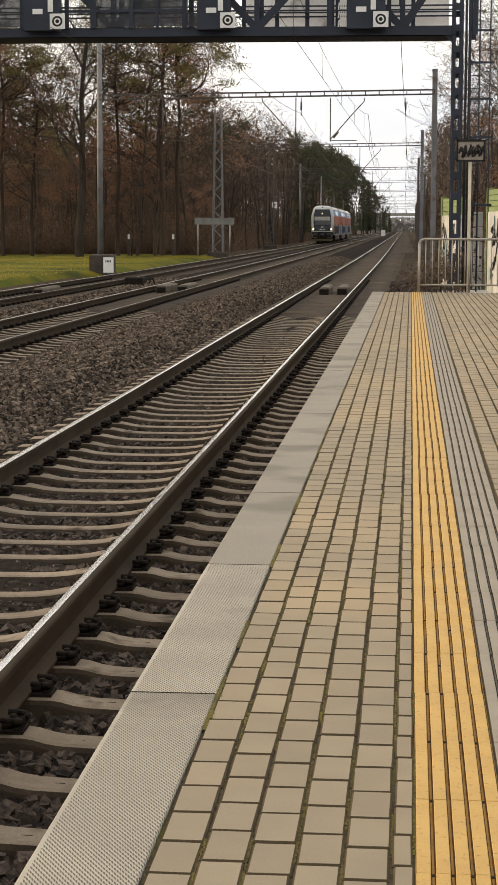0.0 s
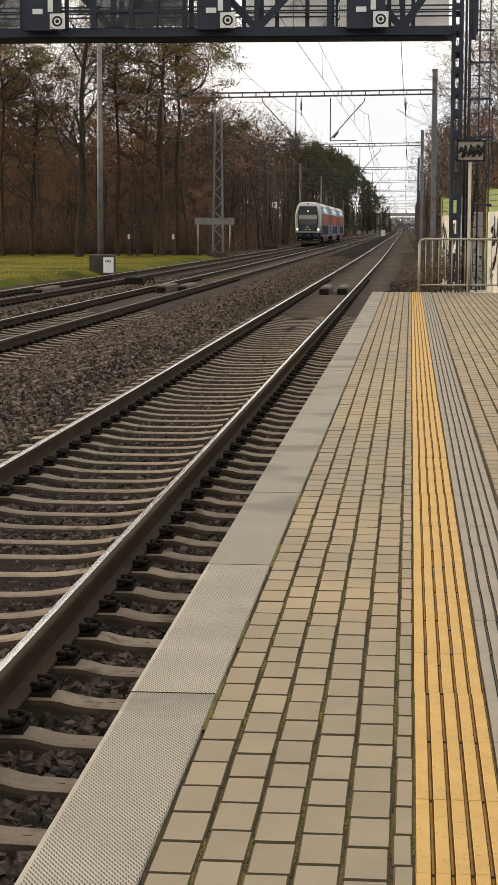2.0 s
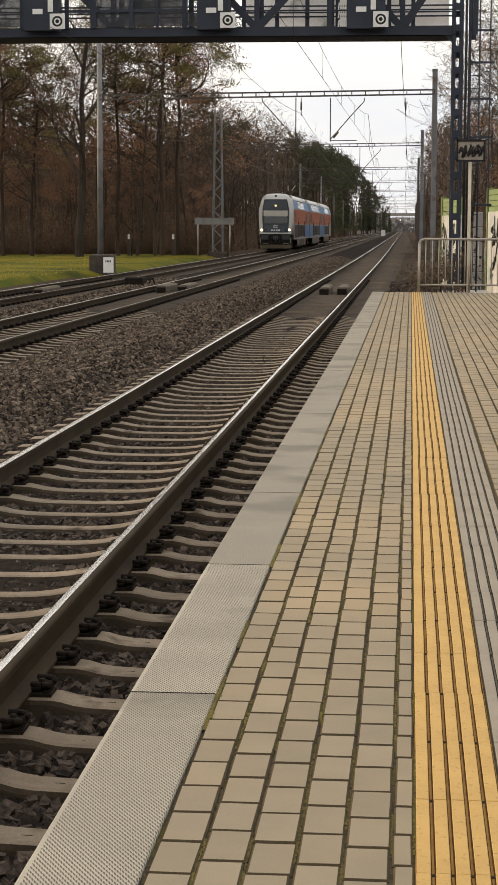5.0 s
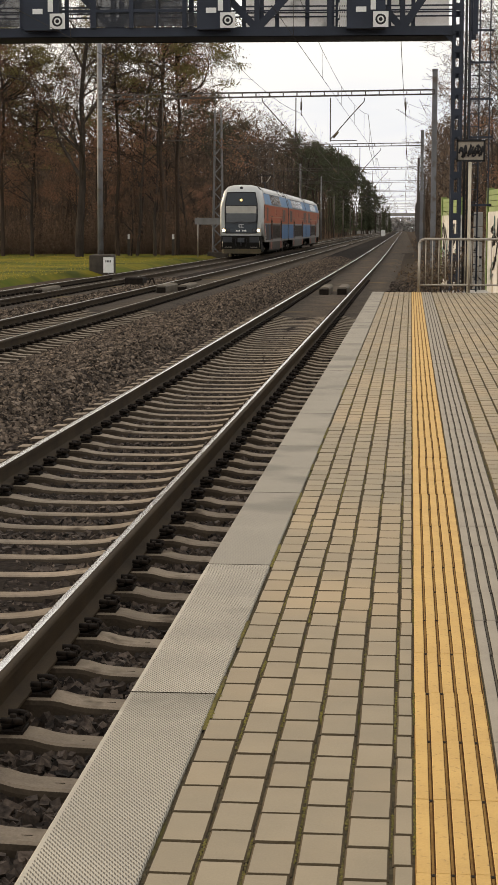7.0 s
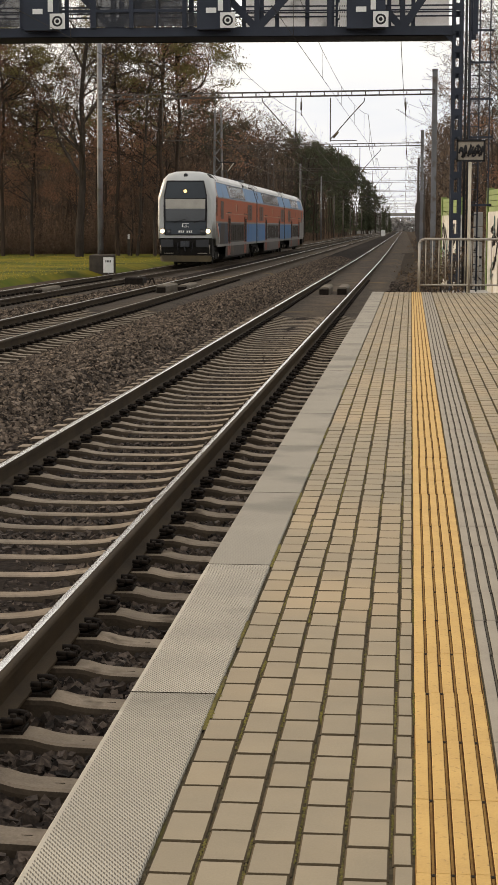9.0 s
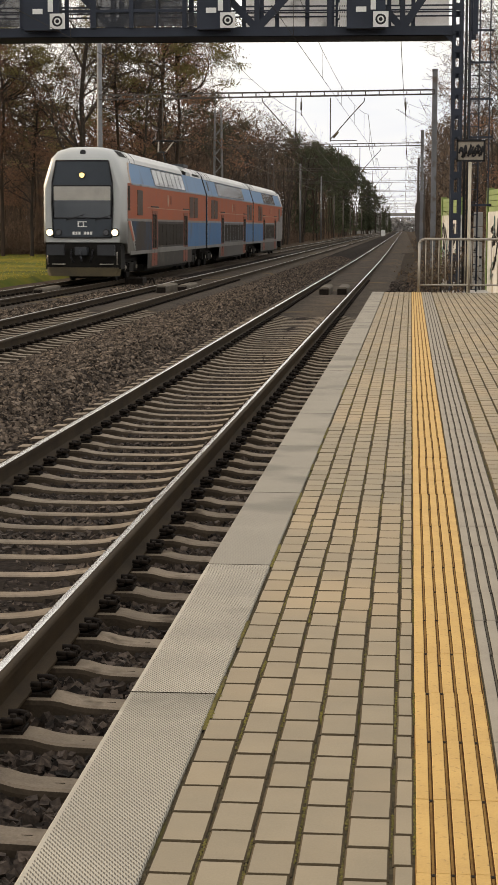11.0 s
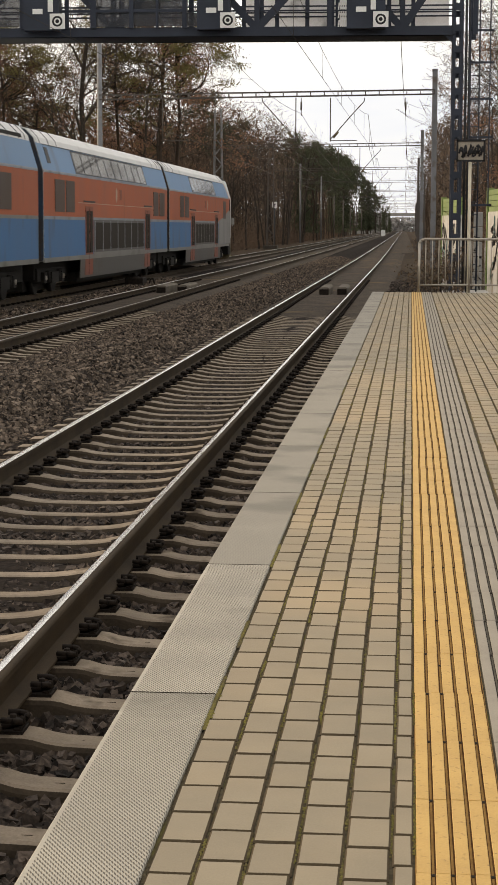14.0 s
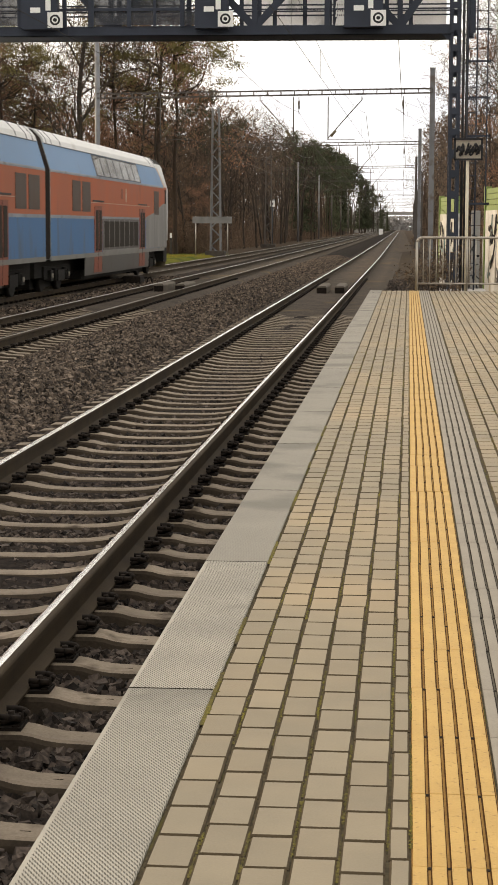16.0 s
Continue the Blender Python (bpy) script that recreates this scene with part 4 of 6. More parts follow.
def cab_front(train, body, y0, flip):
    sg = -1 if flip else 1

    def P(x, u, z):
        return (x, y0 + sg * u, z)

    face = Geo()
    pr = [(-1.0, 1.52), (1.0, 1.52), (1.05, 2.6), (1.03, 3.4), (0.90, 4.12), (-0.90, 4.12), (-1.03, 3.4), (-1.05, 2.6)]

    def nose(z):
        """How far the front leans back with height."""
        return -0.02 if z < 3.3 else -0.02 + (z - 3.3) * 0.05

    face.loft([[P(x, nose(z) - 0.03, z) for x, z in pr], [P(x, nose(z) + 0.2, z) for x, z in pr]])
    part("cab_face", face, M_TFACE, body, "slate grey cab front panel")
    scr = [(-0.99, 2.18), (0.99, 2.18), (1.0, 3.28), (-1.0, 3.28)]
    part("windscreen", Geo().loft([[P(x, nose(z) - 0.045, z) for x, z in scr], [P(x, nose(z), z) for x, z in scr]]), M_SCREEN, body, "dark glass windscreen")
    bl = [(-0.97, 2.78), (0.97, 2.78), (0.98, 3.25), (-0.98, 3.25)]
    part("sun_blind", Geo().loft([[P(x, nose(z) - 0.052, z) for x, z in bl], [P(x, nose(z) - 0.03, z) for x, z in bl]]), M_BLIND, body, "cream sun blind half lowered")
    def outline(pts, y_out, w):
        """A rubber strip round a closed outline on the front."""
        g = Geo()
        for (xa, za), (xb, zb) in zip(pts, pts[1:] + pts[:1]):
            g.tube(P(xa, nose(za) - y_out, za), P(xb, nose(zb) - y_out, zb), w, None, 5)
        return g

    part("rubber_seal", outline(pr, 0.03, 0.028), M_BLACK, body, "black rubber seal round the front")
    part("windscreen_seal", outline(scr, 0.045, 0.02), M_BLACK, body)
    for x in (-0.55, 0.45):
        part("wiper", Geo().tube(P(x, -0.085, 2.12), P(x + 0.62, -0.085, 2.30), 0.014, None, 5).tube(P(x, -0.085, 2.12), P(x, -0.03, 2.08), 0.02, None, 5), M_BLACK, body, "black windscreen wiper")
    dest = Geo()
    for i in range(9):
        if i not in (2, 6):
            dest.box(*P(-0.52 + i * 0.115, -0.052, 2.36), *P(-0.44 + i * 0.115, -0.047, 2.44))
    part("destination_bars", dest, M_PEACH, body, "dim lettering behind the windscreen")
    for x in (-1.2, 1.2):
        part("corner_handrail", Geo().path([P(x, -0.02, 1.02), P(x, -0.12, 1.02), P(x, -0.12, 0.62), P(x, -0.02, 0.62)], 0.018, 5), M_GALV, body, "steel corner handrail")
    for x in (-0.36, 0.36):
        part("air_hose", Geo().path([P(x, -0.05, 1.1), P(x, -0.22, 1.06), P(x, -0.28, 0.86), P(x * 0.8, -0.2, 0.66)], 0.032, 6), M_BLACK, body, "black rubber air hose")
    part("coupling_hook", Geo().path([P(0, -0.42, 1.08), P(0, -0.58, 1.04), P(0.02, -0.55, 0.9), P(0.05, -0.5, 0.72)], 0.03, 6), M_DARKSTEEL, body, "worn steel hook")
    for x, z, r, m, nm in ((-1.125, 1.69, 0.115, M_LAMP, "headlight"), (1.125, 1.69, 0.115, M_LAMP, "headlight"), (0.0, 3.63, 0.085, M_LAMPY, "headlight"), (-0.82, 1.69, 0.085, M_LAMPOFF, "tail_light"), (0.82, 1.69, 0.085, M_LAMPOFF, "tail_light")):
        o = part(nm, Geo().tube(P(x, -0.10 + nose(z), z), P(x, 0.1, z), r, r, 16), m, body, "unlit tail light" if m is M_LAMPOFF else "glowing warm white headlight")
        part("lamp_ring", Geo().tube(P(x, -0.085 + nose(z), z), P(x, 0.1, z), r + 0.03, r + 0.03, 16), M_BLACK, o)
    part("buffer_beam", Geo().box(*P(-1.3, 0.06, 0.45), *P(1.3, 1.0, 1.36)), M_UNDER, body, "black buffer beam")
    for x in (-0.87, 0.87):
        part("buffer", Geo().box(*P(x - 0.3, -0.42, 0.92), *P(x + 0.3, -0.30, 1.28)).tube(P(x, -0.3, 1.1), P(x, 0.1, 1.1), 0.12, 0.12, 10), M_TBAND, body, "rectangular black buffer")
    part("coupler", Geo().box(*P(-0.2, -0.40, 0.92), *P(0.2, 0.1, 1.2)).tube(P(0, -0.42, 1.05), P(0, 0, 1.05), 0.13, 0.13, 10), M_DARKSTEEL, body, "steel screw coupler")
    plow = [P(-1.25, 0.25, 0.22), P(1.25, 0.25, 0.22), P(1.3, 0.15, 0.5), P(-1.3, 0.15, 0.5)]
    plow2 = [P(-1.1, 0.05, 0.2), P(1.1, 0.05, 0.2), P(1.2, -0.05, 0.5), P(-1.2, -0.05, 0.5)]
    part("rail_scraper", Geo().loft([plow2, plow]), M_CREAM, body, "dusty yellow rail scraper")
    part("front_steps", Geo().box(*P(-1.05, -0.1, 0.6), *P(-0.6, 0.1, 0.63)).box(*P(0.6, -0.1, 0.6), *P(1.05, 0.1, 0.63)), M_GALV, body)
    part("emblem", Geo().box(*P(-0.16, -0.055, 1.88), *P(0.16, -0.03, 1.91)).box(*P(-0.16, -0.055, 2.04), *P(0.16, -0.03, 2.07)).box(*P(-0.16, -0.055, 1.91), *P(-0.12, -0.03, 2.04)).box(*P(0.02, -0.055, 1.91), *P(0.05, -0.03, 2.04)), M_WHITE, body)
    part("horn", Geo().tube(P(0, 0.12, 4.40), P(0, 0.5, 4.40), 0.10, None, 12), M_TBAND, body, "dark round horn opening")
    for i in range(7):
        if i != 3:
            part("number_bar", Geo().box(*P(-0.34 + i * 0.1, -0.055, 1.62), *P(-0.27 + i * 0.1, -0.03, 1.72)), M_WHITE, body)


def build_train():
    t = thing("train", "double-deck electric multiple unit train, silver, blue and orange", "train")
    b1 = carriage(t, 0.0, True, False)
    carriage(t, CAR, False, False)
    b3 = carriage(t, 2 * CAR, True, True)
    cab_front(t, b1, 0.0, False)
    cab_front(t, b3, 3 * CAR, True)
    # raised pantograph: pale arms spread from a knee to a dark head
    py, cx = 21.0, -0.12
    pan = Geo().box(-0.8, py, 4.6, 0.8, py + 1.6, 4.72)
    pan.tube((cx, py + 1.0, 4.70), (cx - 0.02, py + 0.1, 5.24), 0.045, 0.04, 6)
    pan.tube((cx - 0.24, py + 0.1, 5.25), (cx + 0.12, py + 0.1, 5.25), 0.03, None, 6)
    pg = part("pantograph", pan, M_DARKSTEEL, b1, "raised dark steel pantograph")
    for x0, x1 in ((-0.24, -0.28), (0.10, 0.40)):
        part("arm", Geo().tube((cx + x0, py + 0.1, 5.26), (cx + x1, py + 0.5, 5.74), 0.036, 0.032, 6), M_GALV, pg, "pale steel arm")
    head = Geo()
    for yy in (0.33, 0.67):
        head.path([(cx - 0.56, py + yy, 5.70), (cx - 0.44, py + yy, 5.77), (cx + 0.44, py + yy, 5.77), (cx + 0.56, py + yy, 5.70)], 0.034, 6)
    head.box(cx - 0.42, py + 0.33, 5.735, cx - 0.36, py + 0.67, 5.765).box(cx + 0.36, py + 0.33, 5.735, cx + 0.42, py + 0.67, 5.765)
    part("contact_head", head, M_BLACK, pg, "dark contact strips")
    return t


train = build_train()

# ---- signal gantry ----
GY = 44.5
M_GANTRY = mat("dark_blue_grey_gantry_paint", (0.033, 0.041, 0.060), (0.020, 0.026, 0.038), 1.5, 0.6, 0.1, bump=0.15, blotch=((0.05, 0.042, 0.036), 2, 0.64), spec=0.3)
M_GSHEET = mat("weathered_translucent_sheet", (0.85, 0.86, 0.88), (0.6, 0.61, 0.63), 1.0, 0.6, 0.0, blotch=((0.3, 0.3, 0.31), 1.8, 0.6), thin=0.7)

M_GMESH = mat("dark_wire_mesh", (0.075, 0.08, 0.092), (0.03, 0.034, 0.042), 2.2, 0.7, 0.1, fine=9, fineamt=0.4, spec=0.2)
# fine wire mesh lets some of the background through
M_GMESH.node_tree.nodes["Principled BSDF"].inputs["Alpha"].default_value = 0.68


def build_gantry():
    t = thing("signal_gantry", "dark steel lattice signal bridge spanning three tracks", "gantry")
    xl, xr, zb, zt = -15.6, 1.0, 6.42, 8.4
    for yy in (GY, GY + 1.3):
        part("bottom_chord", Geo().box(xl, yy - 0.06, zb, xr, yy + 0.06, zb + 0.20).box(xl, yy - 0.11, zb - 0.02, xr, yy + 0.11, zb), M_GANTRY, t)
        part("top_chord", Geo().box(xl, yy - 0.06, zt, xr, yy + 0.06, zt + 0.2), M_GANTRY, t)
        for z in (6.98, 7.08):
            part("walkway_rail", Geo().box(xl, yy - 0.02, z, xr, yy + 0.02, z + 0.035), M_GANTRY, t)
        for i in range(-3, 2):
            xb = -3.72 + 3.45 * i
            for x in (xb, xb + 1.725):
                part("vertical", Geo().box(x - 0.06, yy - 0.05, zb, x + 0.06, yy + 0.05, zt), M_GANTRY, t)
            if yy == GY:
                part("diagonal", Geo().beam((xb - 1.725, yy, zt), (xb, yy, zb + 0.15), 0.06, 0.17), M_GANTRY, t)
                part("diagonal", Geo().beam((xb, yy, zb + 0.15), (min(xb + 1.725, xr), yy, zt), 0.06, 0.17), M_GANTRY, t)
    part("walkway", Geo().box(xl, GY - 0.1, zb - 0.02, xr, GY + 1.4, zb + 0.03), M_GANTRY, t)
    # signal heads seen from behind, with target plates
    for xa, xb, tx in ((-9.25, -8.30, -8.60), (-5.10, -4.22, -4.54), (-1.57, -0.57, -0.95)):
        box_ = part("signal_box", Geo().bbox(xa, GY - 0.5, 6.52, xb - 0.1, GY - 0.12, 8.2, 0.02), M_GANTRY, t, "dark steel signal cabinet")
        part("cover_strip", Geo().box(tx - 0.06, GY - 0.53, 6.95, tx + 0.06, GY - 0.502, 7.6), M_WHITE, box_)
        part("type_plate", Geo().box(xa + 0.22, GY - 0.52, 6.90, xa + 0.46, GY - 0.502, 7.02), M_WHITE, box_)
        tgt = part("target_plate", Geo().box(tx, GY - 0.6, 6.54, tx + 0.36, GY - 0.58, 6.90), M_WHITE, t, "white square plate with black target rings")
        for r0, r1 in ((0.08, 0.125), (0.0, 0.045)):
            ring, n = Geo(), 24
            cx, cz = tx + 0.18, 6.72
            pts = [(cx + r * math.cos(6.2832 * i / n), GY - 0.604, cz + r * math.sin(6.2832 * i / n)) for i in range(n) for r in (r0, r1)]
            ring.put(pts, [(2 * i, 2 * i + 1, (2 * i + 3) % (2 * n), (2 * i + 2) % (2 * n)) for i in range(n)])
            part("ring", ring, M_BLACK, tgt)
    # slatted white panel and grey sheets
    for k in range(3):
        sl = Geo()
        for i in range(5):
            sl.beam((-1.775 + i * 0.052, GY - 0.2, 6.59 + k * 0.2), (-1.755 + i * 0.052, GY - 0.2, 6.75 + k * 0.2), 0.036, 0.03)
        part("white_slats", sl, M_WHITE, t)
    for xa, xb in ((-4.15, -3.34), (-3.33, -2.6), (-2.59, -1.86), (-1.85, -1.1), (-1.09, -0.02), (-0.01, 0.85)):
        part("sheet", Geo().box(xa, GY + 1.36, 6.6, xb, GY + 1.39, 7.9), M_GSHEET, t, "weathered grey sheet panel")
    for xa, xb, za, zc in ((-15.5, -9.32, 6.64, 7.9), (-7.6, -6.74, 6.64, 7.9), (-6.70, -5.46, 6.64, 7.9), (-5.42, -5.14, 6.64, 6.95)):
        part("mesh_sheet", Geo().box(xa, GY - 0.10, za, xb, GY - 0.08, zc), M_GMESH, t, "dark fine wire mesh panel")
    for x, w in ((-12.4, 0.05), (-10.9, 0.05), (-9.36, 0.06), (-8.28, 0.05), (-7.64, 0.07), (-6.72, 0.05), (-6.1, 0.03), (-5.44, 0.05)):
        part("panel_post", Geo().box(x - w, GY - 0.14, 6.6, x + w, GY - 0.07, 7.95), M_GANTRY, t)
    part("panel_rail", Geo().box(-9.3, GY - 0.135, 6.97, -5.4, GY - 0.085, 7.04), M_GANTRY, t)
    for x in (-4.15, -3.335, -2.595, -1.855, -0.6, -0.015):
        part("panel_post", Geo().box(x - 0.05, GY + 1.31, 6.6, x + 0.05, GY + 1.355, 7.95), M_GANTRY, t)
    # leg of two channels with batten plates
    for x in (0.95, 1.13):
        for yy in (GY - 0.05, GY + 1.3):
            part("leg_channel", Geo().box(x - 0.025, yy - 0.06, -0.2, x + 0.045, yy + 0.06, 8.6), M_GANTRY, t)
    z = 0.6
    while z < 8.4:
        for yy in (GY - 0.12, GY + 1.36):
            part("batten", Geo().box(0.93, yy, z, 1.17, yy + 0.015, z + 0.16), M_GANTRY, t)
        z += 0.49
    part("bracket", Geo().put([(0.95, GY - 0.05, 6.42), (0.68, GY - 0.05, 6.42), (0.95, GY - 0.05, 6.2), (0.95, GY + 0.05, 6.42), (0.68, GY + 0.05, 6.42), (0.95, GY + 0.05, 6.2)], [(0, 1, 2), (5, 4, 3), (0, 3, 4, 1), (1, 4, 5, 2), (2, 5, 3, 0)]), M_GANTRY, t)
    for x, r in ((1.24, 0.03), (1.31, 0.018)):
        part("cable_duct", Geo().tube((x, GY - 0.1, -0.2), (x, GY - 0.1, 8.0), r, r, 8), M_BLACK, t)
    far = Geo()
    for x in (xl, xl + 0.2):
        far.box(x - 0.03, GY - 0.06, -0.4, x + 0.03, GY + 0.06, 8.6)
    part("leg_channel", far, M_GANTRY, t)
    # caged ladder
    lad = part("ladder", Geo().tube((1.36, GY + 0.5, 0.2), (1.36, GY + 0.5, 8.6), 0.022, None, 6).tube((1.58, GY + 0.5, 0.2), (1.58, GY + 0.5, 8.6), 0.022, None, 6), M_GANTRY, t, "dark steel caged ladder")
    for i in range(27):
        part("rung", Geo().tube((1.36, GY + 0.5, 0.4 + i * 0.3), (1.58, GY + 0.5, 0.4 + i * 0.3), 0.012, None, 5), M_GANTRY, lad)
    for z in (2.4, 4.0, 4.9, 5.75, 6.5):
        part("cage_hoop", Geo().box(1.34, GY + 0.1, z, 1.9, GY + 0.13, z + 0.05).box(1.87, GY + 0.1, z, 1.9, GY + 0.7, z + 0.05), M_GANTRY, lad)
    part("cage_bar", Geo().box(1.80, GY + 0.1, 2.4, 1.83, GY + 0.13, 8.4), M_GANTRY, lad)
    part("foundation", Geo().bbox(0.75, GY - 0.5, -0.7, 1.9, GY + 1.8, 0.35, 0.03), M_CONC, t, "stained concrete foundation block")


build_gantry()

# ---- catenary portals ----
M_MAST = mat("weathered_mast_steel", (0.19, 0.195, 0.205), (0.125, 0.125, 0.13), 1.2, 0.6, 0.2, blotch=((0.11, 0.09, 0.075), 2, 0.55))
M_BEAM = mat("rusty_beam_steel", (0.10, 0.085, 0.075), (0.06, 0.05, 0.045), 1.2, 0.7, 0.2)


def lattice_mast(g, x, y, z0, z1, w):
    for a in (-1, 1):
        for b in (-1, 1):
            g.beam((x + a * w, y + b * w, z0), (x + a * w * 0.6, y + b * w * 0.6, z1), 0.09)
    n = 16
    for i in range(n):
        za, zb = z0 + (z1 - z0) * i / n, z0 + (z1 - z0) * (i + 1) / n
        wa, wb = w * (1 - 0.4 * i / n), w * (1 - 0.4 * (i + 1) / n)
        s = 1 if i % 2 else -1
        for b in (-1, 1):
            g.beam((x - s * wa, y + b * wa, za), (x + s * wb, y + b * wb, zb), 0.05)
            g.beam((x + b * wa, y - s * wa, za), (x + b * wb, y + s * wb, zb), 0.05)
    return g


def build_portal(y, near, lattice):
    b = bend(y)
    xl, xr, zb = (-15.88 if y < 100 else -15.75) + b, 1.1 + b * 0.3 - (0.25 if 140 < y < 250 else 0) + (0.9 if y > 250 else 0), 8.37
    t = thing("catenary_portal", "catenary portal with weathered steel masts and ladder beam" if near else "distant catenary portal over the tracks", "portal", "catenary portals over the railway line", at=(0, y, 0))
    if lattice:
        part("mast", lattice_mast(Geo(), xl, 0, -0.5, 11.5, 0.42), M_MAST if y < 200 else M_BEAM, t, "tapered lattice steel mast")
        part("foundation", Geo().bbox(xl - 0.8, -0.8, -0.8, xl + 0.8, 0.8, -0.15, 0.04), M_CONC_DARK, t)
    else:
        part("mast", Geo().tube((xl, 0, -0.4), (xl, 0, 11.2 if y < 350 else 8.7), 0.155, 0.125, 12), M_MAST if y < 350 else M_BEAM, t, "grey tubular steel mast")
    part("mast", Geo().box(xr - 0.13, -0.1, -0.6, xr + 0.13, 0.1, 9.75).box(xr - 0.15, -0.14, 9.70, xr + 0.15, 0.14, 9.78), M_MAST if y < 200 else M_BEAM, t, "grey steel mast")
    slope = 0.22
    for yy in ((-0.16, 0.16) if near else (0.0,)):
        for z in (zb - 0.05, zb + 0.17):
            part("beam_chord", Geo().beam((xl, yy, z), (xr, yy, z + slope), 0.05, 0.055), M_BEAM, t)
    n, step = 0, 0.69
    x = xl + 0.4
    while x < xr:
        k = (x - xl) / (xr - xl)
        part("beam_rung", Geo().box(x - 0.02, -0.16, zb - 0.05 + slope * k, x + 0.02, 0.16, zb + 0.17 + slope * k), M_BEAM, t)
        x += step if near else 2.0
    for c, s in zip([centre(k, y) for k in (1, 2, 3)], (1, -1, 1)):
        a = part("cantilever", Geo().path([(c - s * 1.65, 0, zb), (c - s * 1.65, 0, 6.2)], 0.03).path([(c - s * 1.65, 0, 6.25), (c - s * 0.3, 0, 6.25)], 0.022).path([(c - s * 1.65, 0, 6.3), (c - s * 0.55, 0, 7.55), (c + s * 0.05, 0, 8.2), (c + s * 0.05, 0, zb)], 0.028), M_BEAM, t, "steel tube cantilever bracket")
        part("insulator", Geo().tube((c - s * 1.5, 0, 6.38), (c - s * 1.25, 0, 6.68), 0.06, None, 8), M_CREAM, a)
    for x in (-5.6 + b, -0.35 + b):
        part("dropper_insulator", Geo().tube((x, 0, zb), (x, 0, zb - 0.9), 0.022, None, 6).tube((x, 0, zb - 0.2), (x, 0, zb - 0.6), 0.045, None, 8), M_BEAM, t)
    return t


PORTALS = [36.0, 94.0, 152.0, 212.0, 272.0, 340.0, 402.0, 462.0, 524.0, 590.0, 660.0]
for i, y in enumerate(PORTALS[1:]):
    build_portal(y, i < 3, i in (1, 2))

part("mast_foundation", Geo().bbox(-16.3, 93.0, -0.75, -15.2, 94.6, 0.48, 0.05), M_CONC_DARK).name = "mast_foundation"
tagged(bpy.data.objects["mast_foundation"], "dark weathered concrete foundation block under mast", "foundation")
pl = thing("distance_plate", "white trackside plate with short black marking", "marker plate", at=(-15.28, 92.8, -0.42))
part("plate", Geo().box(-0.26, -0.03, 0.0, 0.26, 0.0, 0.78), M_WHITE, pl)
part("post", Geo().box(-0.03, 0.0, -0.3, 0.03, 0.05, 0.7), M_STEEL, pl)
pb = Geo()
for i in range(4):
    pb.box(-0.15 + i * 0.075, -0.036, 0.52, -0.10 + i * 0.075, -0.03, 0.62)
part("marking_bars", pb, M_BLACK, pl)

# ---- overhead wires ----
for ci in (1, 2, 3):
    t = thing("overhead_line", "overhead contact line with messenger wire and droppers", "wire", "overhead lines")
    contact, carrier = Geo(), Geo()
    for a, z_ in zip(PORTALS, PORTALS[1:]):
        n = 10 if a < 250 else 4
        pts = []
        for i in range(n + 1):
            k = i / n
            yy = a + (z_ - a) * k
            st = 0.25 * (1 - 2 * k) * (1 if PORTALS.index(a) % 2 else -1)
            pts.append((centre(ci, yy) + st, yy, 7.55 - 3.2 * k * (1 - k)))
        carrier.path(pts, 0.007 if a < 60 else 0.011 if a < 250 else 0.015, 4)
        contact.path([(p[0], p[1], 6.12) for p in (pts[0], pts[-1])], 0.008 if a < 60 else 0.011 if a < 250 else 0.015, 4)
        if a < 250:
            for p in pts[1:-1:2]:
                contact.tube(p, (p[0], p[1], 6.12), 0.006, None, 3)
    part("contact_wire", contact, M_WIRE, t)
    part("messenger_wire", carrier, M_WIRE, t)
for x, z in ((-5.6, 7.6), (-0.35, 7.6)):
    g = Geo()
    for a, z_ in zip(PORTALS[:5], PORTALS[1:6]):
        g.path([(x, a + (z_ - a) * i / 8, z - 2.4 * (i / 8) * (1 - i / 8)) for i in range(9)], 0.010, 4)
    tagged(part("feeder_wire", g, M_WIRE), "thin dark feeder wire hung between portals", "wire", "overhead lines")

# ---- platform end: railing, sign, debris ----
def build_railing():
    t = thing("railing", "galvanised tube railing closing the platform end", "railing", at=(0, 38.44, 0.55))
    x0, x1, top, low = 0.175, 3.4, 1.10, 0.155
    r = 0.026
    pts = [(x0, 0, 0.0), (x0, 0, top - 0.09), (x0 + 0.03, 0, top - 0.03), (x0 + 0.09, 0, top), (x1, 0, top)]
    part("frame", Geo().path(pts, r, 8), M_GALV, t, "bent steel tube frame")
    part("lower_rail", Geo().tube((x0, 0, low), (x1, 0, low), 0.018, None, 8), M_GALV, t)
    x = x0 + 0.135
    while x < x1:
        part("baluster", Geo().tube((x, 0, low), (x, 0, top), 0.012, None, 6), M_GALV, t)
        x += 0.135
    for x in (1.21, 2.3, 3.38):
        part("post", Geo().tube((x, 0, 0), (x, 0, top), 0.022, None, 8), M_GALV, t)


